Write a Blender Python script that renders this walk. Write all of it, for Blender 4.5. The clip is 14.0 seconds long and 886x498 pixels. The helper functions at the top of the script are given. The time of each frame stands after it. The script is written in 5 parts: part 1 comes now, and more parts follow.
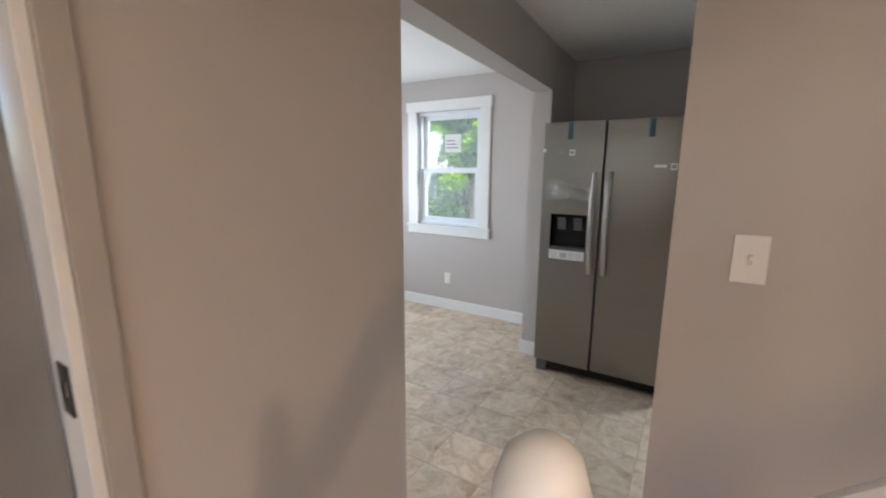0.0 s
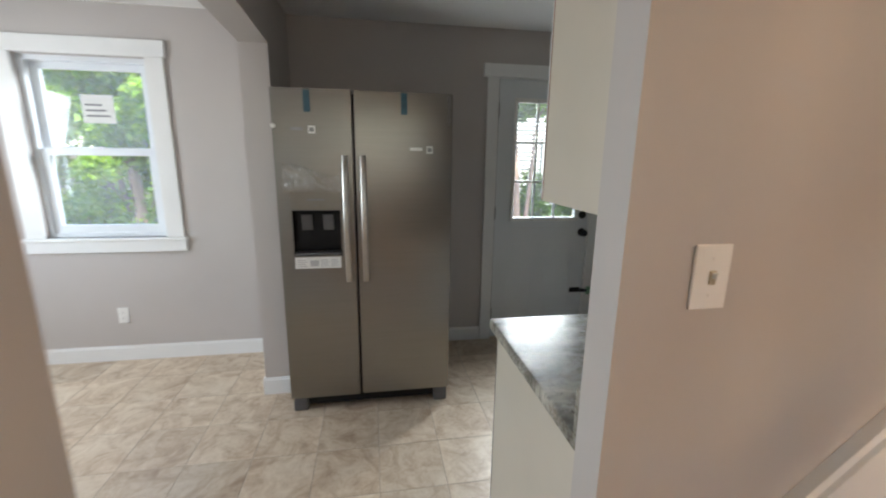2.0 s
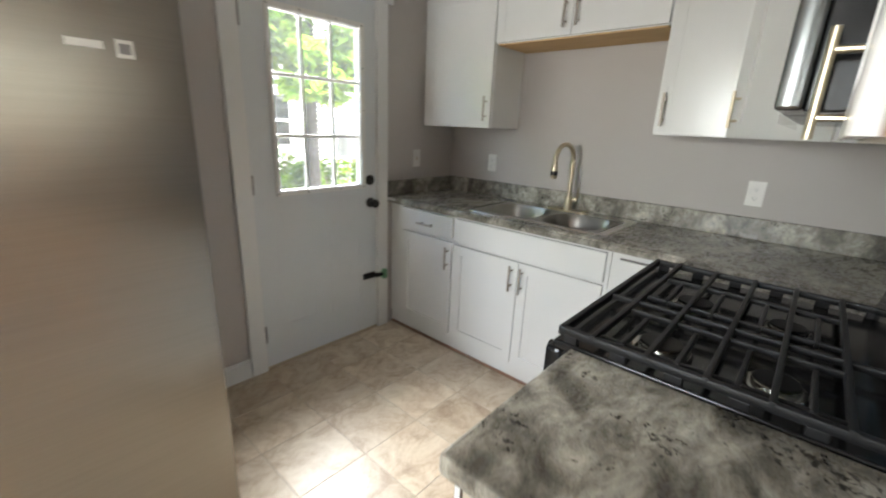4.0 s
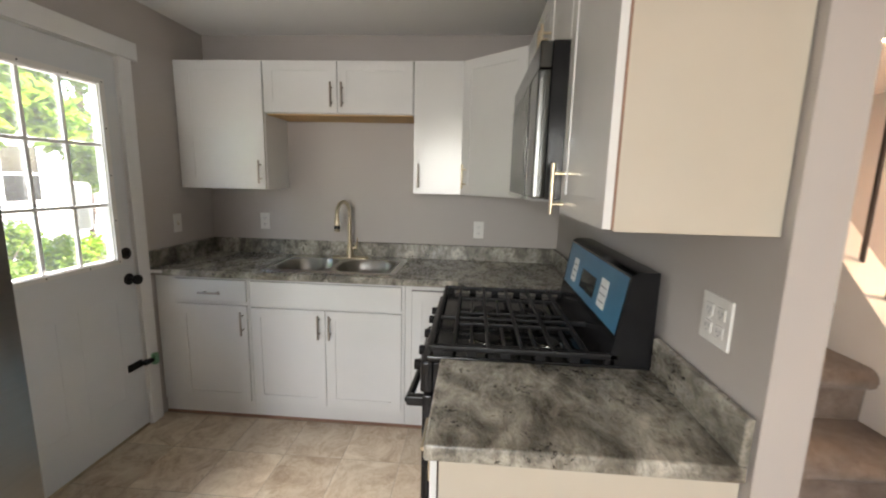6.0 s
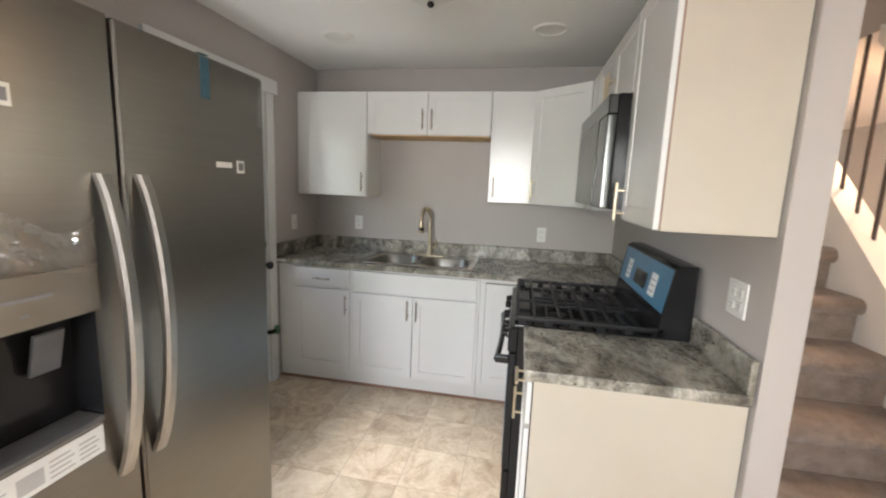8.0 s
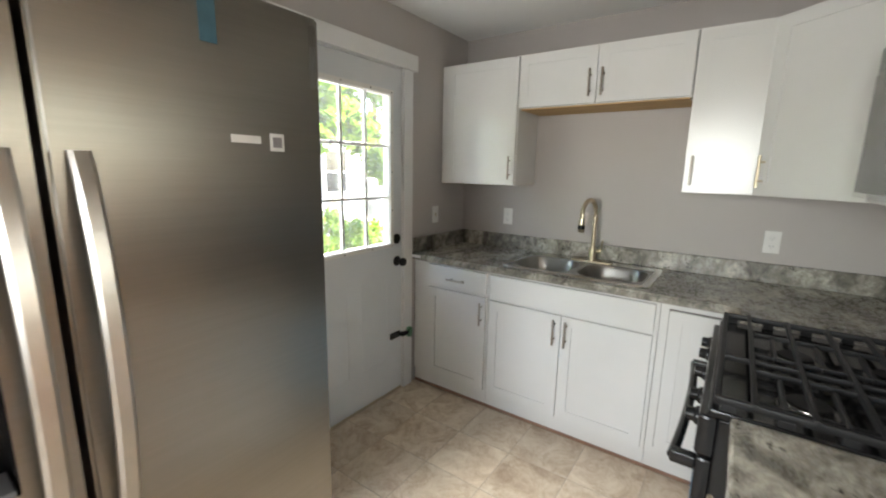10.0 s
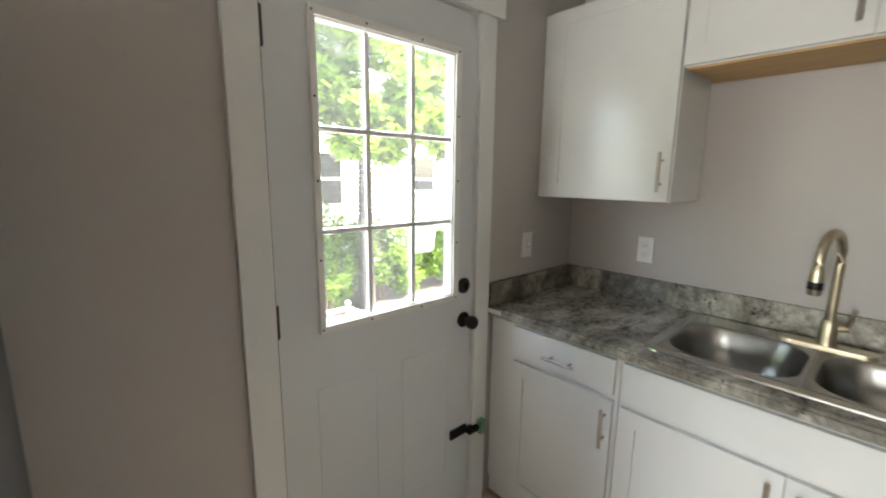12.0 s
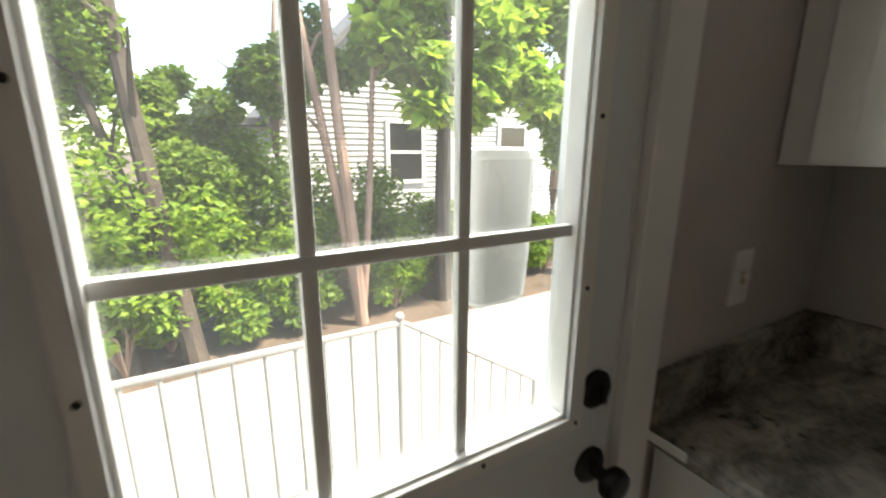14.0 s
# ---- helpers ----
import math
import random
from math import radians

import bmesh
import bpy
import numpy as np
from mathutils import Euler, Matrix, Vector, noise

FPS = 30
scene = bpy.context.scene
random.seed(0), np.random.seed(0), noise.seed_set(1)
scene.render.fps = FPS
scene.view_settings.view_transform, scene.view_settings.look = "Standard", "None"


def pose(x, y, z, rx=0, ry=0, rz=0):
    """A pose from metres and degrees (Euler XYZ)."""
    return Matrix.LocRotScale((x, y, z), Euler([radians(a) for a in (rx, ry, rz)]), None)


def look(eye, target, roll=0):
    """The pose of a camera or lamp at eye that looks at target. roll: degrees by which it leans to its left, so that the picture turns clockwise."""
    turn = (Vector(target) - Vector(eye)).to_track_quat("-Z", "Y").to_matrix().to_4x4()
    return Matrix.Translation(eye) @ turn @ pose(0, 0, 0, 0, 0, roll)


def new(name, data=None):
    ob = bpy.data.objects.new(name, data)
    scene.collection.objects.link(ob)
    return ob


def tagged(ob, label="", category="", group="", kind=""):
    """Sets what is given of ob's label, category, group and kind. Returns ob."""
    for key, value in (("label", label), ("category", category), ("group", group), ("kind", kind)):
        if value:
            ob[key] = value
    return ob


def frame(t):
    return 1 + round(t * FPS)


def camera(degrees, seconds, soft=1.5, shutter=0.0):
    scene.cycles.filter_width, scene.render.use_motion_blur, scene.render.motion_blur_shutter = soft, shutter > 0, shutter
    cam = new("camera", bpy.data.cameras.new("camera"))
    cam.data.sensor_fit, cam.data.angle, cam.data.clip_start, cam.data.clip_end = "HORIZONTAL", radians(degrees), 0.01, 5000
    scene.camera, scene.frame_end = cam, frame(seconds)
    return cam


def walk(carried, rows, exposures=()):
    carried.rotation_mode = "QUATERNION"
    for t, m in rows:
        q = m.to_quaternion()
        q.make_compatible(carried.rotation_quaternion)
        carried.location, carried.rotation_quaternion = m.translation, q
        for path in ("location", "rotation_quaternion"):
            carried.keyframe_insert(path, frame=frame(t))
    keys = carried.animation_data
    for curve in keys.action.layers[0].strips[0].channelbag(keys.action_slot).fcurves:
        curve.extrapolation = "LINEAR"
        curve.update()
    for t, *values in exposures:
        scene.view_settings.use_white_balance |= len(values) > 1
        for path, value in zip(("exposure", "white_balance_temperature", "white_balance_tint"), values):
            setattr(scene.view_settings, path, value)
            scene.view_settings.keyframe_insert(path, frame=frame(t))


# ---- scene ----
cam = camera(93.8, 14.0, soft=2.0, shutter=0.4)
PATH = [
    (0, (-1.998, -3.703, 1.487), (-3.028, -2.03, 1.109), 0.3),
    (0.5, (-2.103, -3.625, 1.467), (-2.843, -1.806, 1.089), 0.7),
    (1, (-2.222, -3.457, 1.463), (-2.619, -1.535, 1.079), 1.0),
    (1.5, (-2.321, -3.311, 1.469), (-2.304, -1.355, 1.053), 1.1),
    (2, (-2.451, -3.115, 1.479), (-2.122, -1.191, 1.041), 0.8),
    (2.5, (-2.463, -2.826, 1.447), (-1.896, -0.976, 0.941), 0.5),
    (3, (-2.437, -2.558, 1.426), (-1.616, -0.83, 0.844), 1.1),
    (3.5, (-2.459, -2.318, 1.402), (-1.327, -0.774, 0.822), 1.6),
    (4, (-2.423, -2.092, 1.371), (-0.984, -0.824, 0.804), 2.4),
    (4.2, (-2.382, -2.007, 1.37), (-0.835, -0.87, 0.81), 2.6),
    (6.5, (-3.011, -1.826, 1.485), (-1.035, -1.753, 1.179), 1.1),
    (7, (-3.183, -1.774, 1.491), (-1.208, -1.681, 1.188), 1.4),
    (7.5, (-3.314, -1.744, 1.482), (-1.346, -1.542, 1.185), 1.8),
    (8, (-3.311, -1.723, 1.478), (-1.367, -1.366, 1.175), 2.3),
    (8.5, (-3.185, -1.754, 1.483), (-1.305, -1.16, 1.151), 2.3),
    (9, (-3.056, -1.792, 1.47), (-1.275, -0.96, 1.102), 2.0),
    (11.5, (-2.102, -1.32, 1.452), (-0.679, 0.046, 1.123), 0.7),
    (12, (-1.915, -1.133, 1.459), (-0.591, 0.325, 1.111), 0.7),
    (12.5, (-1.646, -1.001, 1.448), (-0.478, 0.571, 1.046), 0.6),
    (13, (-1.451, -0.859, 1.429), (-0.387, 0.771, 0.971), 0.5),
    (13.5, (-1.359, -0.613, 1.403), (-0.333, 1.036, 0.926), 0.3),
    (14, (-1.281, -0.39, 1.397), (-0.304, 1.292, 0.934), 0.2),
]
EXPOSURES = [(0, 2.76, 6100, 9), (0.5, 3.02, 5900, 7), (1, 3.05, 5800, 5), (1.5, 3.05, 6000, 6), (2, 2.9, 6350, 8), (3, 3.31, 6500, 10), (3.5, 3.74, 6900, 10), (4.2, 3.89, 6900, 10), (6.5, 3.53, 7400, 15), (8, 3.85, 7000, 13), (9, 3.85, 7000, 11), (11.5, 3.9, 7100, 10), (12.5, 3.85, 7150, 10), (13, 3.77, 7200, 10), (13.5, 3.62, 7400, 10), (14, 2.42, 7700, 10)]
walk(cam, [(t, look(eye, target, roll)) for t, eye, target, roll in PATH], EXPOSURES)

# ---- world, sun, lamps ----
world = bpy.data.worlds.new("world")
scene.world = world
world.use_nodes = True
wt = world.node_tree
sky = wt.nodes.new("ShaderNodeTexSky")
sky.sky_type = "NISHITA"
sky.sun_disc = False
SUN_EL, SUN_AZ = 58.0, 126.0
sky.sun_elevation = radians(SUN_EL)
sky.sun_rotation = radians(SUN_AZ)
wt.links.new(sky.outputs[0], wt.nodes["Background"].inputs[0])
wt.nodes["Background"].inputs[1].default_value = 0.15


def lamp(name, kind, energy, colour, m):
    data = bpy.data.lights.new(name, kind)
    data.energy, data.color = energy, colour
    ob = new(name, data)
    ob.matrix_basis = m
    return ob


sun_way = Vector((math.sin(radians(SUN_AZ)) * math.cos(radians(SUN_EL)), math.cos(radians(SUN_AZ)) * math.cos(radians(SUN_EL)), math.sin(radians(SUN_EL))))
sun = lamp("sun", "SUN", 3.0, (1.0, 0.95, 0.88), look(sun_way * 30, (0, 0, 0)))
sun.data.angle = radians(4.0)
# daylight in the opening of the dining area's west window
west_sky = lamp("west_window_daylight", "AREA", 6.9, (0.90, 0.95, 1.0), look((-5.62, -1.35, 1.5), (-3.0, -1.8, 0.8)))
west_sky.data.shape, west_sky.data.size, west_sky.data.size_y = "RECTANGLE", 1.1, 1.1
# warm recessed lamps of the living room, shining down
for lamp_name, lamp_at, watts, tint in (("living_lamp_glow", (0.04, -4.29, 2.345), 6.2, (1.0, 0.66, 0.43)), ("second_living_lamp_glow", (-1.25, -4.6, 2.345), 1.0, (1.0, 0.66, 0.43))):
    warm = lamp(lamp_name, "AREA", watts, tint, pose(*lamp_at))
    warm.data.shape, warm.data.size = "DISK", 0.13
# fill lamp added at the stairwell's top, standing for unseen upper-floor light
upper_fill = lamp("upper_floor_daylight", "AREA", 1.6, (1.0, 0.93, 0.86), pose(0.9, -3.0, 4.97))
upper_fill.data.shape, upper_fill.data.size, upper_fill.data.size_y = "RECTANGLE", 1.2, 0.7
# fill lamp for the hall, in the opening of an added, unseen living room window
south_fill = lamp("living_window_daylight", "AREA", 0.8, (1.0, 0.90, 0.80), look((-1.6, -5.66, 1.5), (-1.6, -3.0, 1.3)))
south_fill.data.shape, south_fill.data.size, south_fill.data.size_y = "RECTANGLE", 0.96, 1.15
# open sky above the back door's glass
door_sky = lamp("back_door_daylight", "AREA", 54.0, (0.93, 0.97, 1.0), look((-0.35, 1.35, 2.75), (-1.6, -1.0, 0.0)))
door_sky.data.shape, door_sky.data.size, door_sky.data.size_y = "RECTANGLE", 2.2, 1.2

# ---- materials ----


def material(name):
    m = bpy.data.materials.new(name)
    m.use_nodes = True
    nt = m.node_tree
    return m, nt, nt.nodes["Principled BSDF"]


def node(nt, kind, **values):
    n = nt.nodes.new(kind)
    for key, value in values.items():
        n.inputs[key.replace("_", " ")].default_value = value
    return n


def coords(nt, scale=(1, 1, 1), by_object=False):
    tc = nt.nodes.new("ShaderNodeTexCoord")
    mp = nt.nodes.new("ShaderNodeMapping")
    mp.inputs["Scale"].default_value = scale
    nt.links.new(tc.outputs["Object"], mp.inputs["Vector"])
    if by_object:
        info = nt.nodes.new("ShaderNodeObjectInfo")
        mul = nt.nodes.new("ShaderNodeMath")
        mul.operation = "MULTIPLY"
        mul.inputs[1].default_value = 37.0
        nt.links.new(info.outputs["Random"], mul.inputs[0])
        comb = nt.nodes.new("ShaderNodeCombineXYZ")
        for i in range(3):
            nt.links.new(mul.outputs[0], comb.inputs[i])
        nt.links.new(comb.outputs[0], mp.inputs["Location"])
    return mp


def noise_tex(nt, mp, scale, detail=4.0, rough=0.55, distort=0.0):
    n = node(nt, "ShaderNodeTexNoise", Scale=scale, Detail=detail, Roughness=rough, Distortion=distort)
    nt.links.new(mp.outputs[0], n.inputs["Vector"])
    return n


def ramp(nt, source, stops):
    r = nt.nodes.new("ShaderNodeValToRGB")
    els = r.color_ramp.elements
    while len(els) < len(stops):
        els.new(0.5)
    for e, (p, c) in zip(els, stops):
        e.position, e.color = p, (*c, 1) if len(c) == 3 else c
    nt.links.new(source, r.inputs["Fac"])
    return r


def bump(nt, bsdf, source, strength, distance=0.002):
    b = node(nt, "ShaderNodeBump", Strength=strength, Distance=distance)
    nt.links.new(source, b.inputs["Height"])
    nt.links.new(b.outputs[0], bsdf.inputs["Normal"])
    return b


def surface(name, dark, light, rough=(0.4, 0.5), scale=3.0, fine=120.0, relief=0.08, metal=0.0, stretch=(1, 1, 1), distance=0.001, coat=0.0, by_object=False):
    """Colour that drifts between two tones, with a fine relief and an uneven sheen."""
    m, nt, b = material(name)
    mp = coords(nt, stretch, by_object)
    broad = noise_tex(nt, mp, scale, 5.0, 0.6)
    grain = noise_tex(nt, mp, fine, 3.0, 0.6)
    c = ramp(nt, broad.outputs["Fac"], [(0.3, dark), (0.7, light)])
    nt.links.new(c.outputs[0], b.inputs["Base Color"])
    r = node(nt, "ShaderNodeMapRange")
    r.inputs["To Min"].default_value, r.inputs["To Max"].default_value = rough
    nt.links.new(broad.outputs["Fac"], r.inputs["Value"])
    nt.links.new(r.outputs[0], b.inputs["Roughness"])
    bump(nt, b, grain.outputs["Fac"], relief, distance)
    b.inputs["Metallic"].default_value = metal
    b.inputs["Coat Weight"].default_value = coat
    return m


WALL = surface("wall_paint", (0.47, 0.435, 0.41), (0.50, 0.465, 0.44), (0.42, 0.55), 1.3, 260, 0.12)
CEIL = surface("ceiling_paint", (0.83, 0.83, 0.82), (0.87, 0.87, 0.86), (0.75, 0.85), 1.0, 160, 0.2)
TRIM = surface("trim_paint", (0.76, 0.76, 0.745), (0.80, 0.80, 0.785), (0.3, 0.42), 4.0, 60, 0.05)
DOORP = surface("door_paint", (0.68, 0.71, 0.72), (0.73, 0.75, 0.76), (0.32, 0.45), 2.5, 90, 0.06)
CAB = surface("cabinet_lacquer", (0.73, 0.735, 0.72), (0.78, 0.78, 0.765), (0.16, 0.26), 2.0, 40, 0.03)
CABSIDE = surface("cabinet_side_panel", (0.52, 0.472, 0.39), (0.57, 0.52, 0.435), (0.3, 0.4), 2.0, 80, 0.04)
RAWWOOD = surface("raw_plywood", (0.50, 0.31, 0.14), (0.62, 0.42, 0.21), (0.6, 0.7), 6.0, 60, 0.1, stretch=(1, 8, 8))
STEEL = surface("sink_steel", (0.58, 0.565, 0.53), (0.66, 0.645, 0.61), (0.2, 0.28), 6.0, 200, 0.03, metal=1.0)
BRASS = surface("champagne_metal", (0.55, 0.47, 0.33), (0.64, 0.56, 0.42), (0.24, 0.34), 12.0, 300, 0.03, metal=1.0)
NICKEL = surface("brushed_nickel", (0.36, 0.32, 0.275), (0.45, 0.405, 0.355), (0.26, 0.36), 12.0, 300, 0.03, metal=1.0)
DARKBRONZE = surface("oiled_bronze", (0.012, 0.012, 0.013), (0.03, 0.028, 0.026), (0.3, 0.42), 20.0, 200, 0.05, metal=0.6)
ENAMEL = surface("black_enamel", (0.010, 0.010, 0.011), (0.016, 0.016, 0.017), (0.10, 0.2), 4.0, 100, 0.02)
IRON = surface("cast_iron", (0.007, 0.007, 0.008), (0.014, 0.014, 0.015), (0.36, 0.5), 15.0, 400, 0.3)
for black in (ENAMEL, IRON):
    black.node_tree.nodes["Principled BSDF"].inputs["Specular IOR Level"].default_value = 0.28
BLUEFILM = surface("blue_film", (0.035, 0.14, 0.24), (0.06, 0.20, 0.31), (0.22, 0.4), 7.0, 50, 0.15)
BLUETAPE = surface("blue_tape", (0.035, 0.10, 0.14), (0.05, 0.13, 0.18), (0.4, 0.6), 30.0, 200, 0.2)
PAPER = surface("label_paper", (0.72, 0.72, 0.70), (0.80, 0.80, 0.78), (0.5, 0.6), 20.0, 200, 0.05)
INK = surface("grey_ink", (0.20, 0.20, 0.21), (0.28, 0.28, 0.29), (0.6, 0.7), 20.0, 200, 0.05)
PLASTIC = surface("white_plastic", (0.78, 0.77, 0.74), (0.83, 0.82, 0.79), (0.28, 0.36), 10.0, 200, 0.03)
VINYL = surface("window_vinyl", (0.74, 0.77, 0.80), (0.79, 0.82, 0.84), (0.3, 0.4), 6.0, 100, 0.04)
GREYPLASTIC = surface("grey_plastic", (0.08, 0.08, 0.085), (0.12, 0.12, 0.125), (0.4, 0.5), 10.0, 200, 0.08)
GROUT = surface("grout", (0.40, 0.33, 0.255), (0.48, 0.40, 0.315), (0.8, 0.9), 20.0, 300, 0.3)
LIVING = surface("living_floor", (0.38, 0.26, 0.15), (0.49, 0.345, 0.21), (0.35, 0.5), 3.0, 60, 0.06, stretch=(1, 9, 1))
# dark brown for balusters and hinges, and for painted gap shade round doors
DARKBROWN = surface("iron_and_gap_shade", (0.05, 0.035, 0.03), (0.09, 0.065, 0.055), (0.45, 0.55), 10.0, 200, 0.1)
# brown that paints the shadow lines at cabinet feet and door edge
SHADOWBROWN = surface("shadow_line_brown", (0.24, 0.13, 0.09), (0.32, 0.19, 0.13), (0.5, 0.6), 10.0, 200, 0.1)
CONCRETE = surface("concrete", (0.25, 0.235, 0.215), (0.36, 0.345, 0.32), (0.8, 0.9), 1.2, 60, 0.4, distance=0.004)
SOIL = surface("garden_soil", (0.065, 0.045, 0.032), (0.15, 0.105, 0.075), (0.85, 0.95), 1.5, 30, 0.8, distance=0.03)
SIDING = surface("white_siding", (0.50, 0.50, 0.49), (0.56, 0.56, 0.55), (0.5, 0.6), 1.5, 80, 0.1)
ROOF = surface("roof_shingle", (0.10, 0.10, 0.10), (0.20, 0.19, 0.18), (0.8, 0.9), 3.0, 40, 0.5, distance=0.01)
BARK = surface("bark", (0.16, 0.10, 0.075), (0.34, 0.23, 0.175), (0.8, 0.9), 4.0, 30, 0.8, stretch=(1, 1, 0.2), distance=0.02)
DARKBARK = surface("dark_bark", (0.030, 0.022, 0.017), (0.085, 0.063, 0.047), (0.8, 0.9), 4.0, 30, 0.8, stretch=(1, 1, 0.2), distance=0.02)
RAILPAINT = surface("rail_paint", (0.27, 0.27, 0.265), (0.34, 0.34, 0.33), (0.4, 0.5), 8.0, 80, 0.1)
FOAM = surface("white_foam", (0.66, 0.65, 0.63), (0.72, 0.71, 0.69), (0.6, 0.7), 10.0, 200, 0.2)


def stainless():
    m, nt, b = material("fridge_stainless")
    streak = noise_tex(nt, coords(nt, (1.2, 1.2, 90)), 5.0, 6.0, 0.7)
    band = noise_tex(nt, coords(nt, (0.5, 0.5, 16)), 5.0, 5.0, 0.65)
    smear = noise_tex(nt, coords(nt), 2.2, 4.0, 0.6)
    mix = nt.nodes.new("ShaderNodeMix")
    mix.data_type = "FLOAT"
    mix.inputs[0].default_value = 0.55
    nt.links.new(streak.outputs["Fac"], mix.inputs[2])
    nt.links.new(band.outputs["Fac"], mix.inputs[3])
    c = ramp(nt, mix.outputs[0], [(0.3, (0.248, 0.234, 0.214)), (0.7, (0.280, 0.265, 0.243))])
    nt.links.new(c.outputs[0], b.inputs["Base Color"])
    r = ramp(nt, smear.outputs["Fac"], [(0.2, (0.295, 0.295, 0.295)), (0.8, (0.325, 0.325, 0.325))])
    nt.links.new(r.outputs[0], b.inputs["Roughness"])
    bump(nt, b, band.outputs["Fac"], 0.015, 0.0012)
    b.inputs["Metallic"].default_value = 1.0
    b.inputs["Anisotropic"].default_value = 0.75
    tan = nt.nodes.new("ShaderNodeTangent")
    tan.direction_type, tan.axis = "RADIAL", "Z"
    nt.links.new(tan.outputs[0], b.inputs["Tangent"])
    return m


def blend(nt, fac, a, b, mode="MIX"):
    mix = nt.nodes.new("ShaderNodeMix")
    mix.data_type, mix.blend_type = "RGBA", mode
    if isinstance(fac, float):
        mix.inputs[0].default_value = fac
    else:
        nt.links.new(fac, mix.inputs[0])
    nt.links.new(a, mix.inputs[6])
    nt.links.new(b, mix.inputs[7])
    return mix.outputs[2]


def laminate():
    """Marbled laminate: streaked grey-brown clouds, cream drifts, and dark flecks gathered in clusters."""
    m, nt, b = material("stone_laminate")
    mp = coords(nt, (0.9, 1.7, 1.4))
    mp.inputs["Rotation"].default_value = (0.2, 0.3, 0.75)
    big = noise_tex(nt, mp, 3.0, 6.0, 0.6, 0.8)
    mid = noise_tex(nt, mp, 9.5, 12.0, 0.70, 0.5)
    streak = noise_tex(nt, mp, 40.0, 10.0, 0.7, 0.6)
    even = coords(nt, (1, 1, 1))
    fine = noise_tex(nt, even, 70.0, 5.0, 0.6, 0.5)
    where = noise_tex(nt, even, 9.0, 4.0, 0.6, 0.3)
    grey = ramp(nt, mid.outputs["Fac"], [(0.35, (0.080, 0.072, 0.060)), (0.46, (0.150, 0.138, 0.116)), (0.54, (0.225, 0.21, 0.18)), (0.66, (0.36, 0.34, 0.298))])
    cream = ramp(nt, mid.outputs["Fac"], [(0.36, (0.16, 0.149, 0.126)), (0.45, (0.32, 0.302, 0.26)), (0.54, (0.48, 0.458, 0.40)), (0.65, (0.64, 0.615, 0.55))])
    patch = ramp(nt, big.outputs["Fac"], [(0.41, (0, 0, 0)), (0.57, (1, 1, 1))])
    both = blend(nt, patch.outputs[0], grey.outputs[0], cream.outputs[0])
    lines = ramp(nt, streak.outputs["Fac"], [(0.38, (0.48, 0.47, 0.44)), (0.48, (0.86, 0.855, 0.84)), (0.6, (1.12, 1.11, 1.09))])
    both = blend(nt, 0.9, both, lines.outputs[0], "MULTIPLY")
    calm = ramp(nt, where.outputs["Fac"], [(0.50, (0.0, 0.0, 0.0)), (0.66, (0.14, 0.14, 0.14))])
    drop = nt.nodes.new("ShaderNodeMath")
    drop.operation = "SUBTRACT"
    nt.links.new(fine.outputs["Fac"], drop.inputs[0])
    nt.links.new(calm.outputs[0], drop.inputs[1])
    flecks = ramp(nt, drop.outputs[0], [(0.30, (0.12, 0.115, 0.105)), (0.33, (1, 1, 1))])
    nt.links.new(blend(nt, 0.9, both, flecks.outputs[0], "MULTIPLY"), b.inputs["Base Color"])
    r = ramp(nt, streak.outputs["Fac"], [(0.3, (0.31, 0.31, 0.31)), (0.7, (0.24, 0.24, 0.24))])
    nt.links.new(r.outputs[0], b.inputs["Roughness"])
    bump(nt, b, fine.outputs["Fac"], 0.03, 0.001)
    return m


def tile_stone():
    m, nt, b = material("floor_tile_stone")
    mp = coords(nt, (1, 1, 1), True)
    big = noise_tex(nt, mp, 6.0, 8.0, 0.65, 1.2)
    vein = noise_tex(nt, mp, 16.0, 6.0, 0.7, 1.8)
    mix = nt.nodes.new("ShaderNodeMix")
    mix.data_type = "FLOAT"
    mix.inputs[0].default_value = 0.28
    nt.links.new(big.outputs["Fac"], mix.inputs[2])
    nt.links.new(vein.outputs["Fac"], mix.inputs[3])
    c = ramp(nt, mix.outputs[0], [(0.34, (0.36, 0.258, 0.172)), (0.45, (0.50, 0.388, 0.278)), (0.53, (0.59, 0.485, 0.365)), (0.64, (0.68, 0.585, 0.465))])
    info = nt.nodes.new("ShaderNodeObjectInfo")
    hsv = nt.nodes.new("ShaderNodeHueSaturation")
    vr = node(nt, "ShaderNodeMapRange")
    vr.inputs["To Min"].default_value, vr.inputs["To Max"].default_value = 0.9, 1.1
    nt.links.new(info.outputs["Random"], vr.inputs["Value"])
    nt.links.new(vr.outputs[0], hsv.inputs["Value"])
    nt.links.new(c.outputs[0], hsv.inputs["Color"])
    nt.links.new(hsv.outputs[0], b.inputs["Base Color"])
    r = ramp(nt, big.outputs["Fac"], [(0.3, (0.42, 0.42, 0.42)), (0.7, (0.30, 0.30, 0.30))])
    nt.links.new(r.outputs[0], b.inputs["Roughness"])
    bump(nt, b, vein.outputs["Fac"], 0.12, 0.0015)
    return m


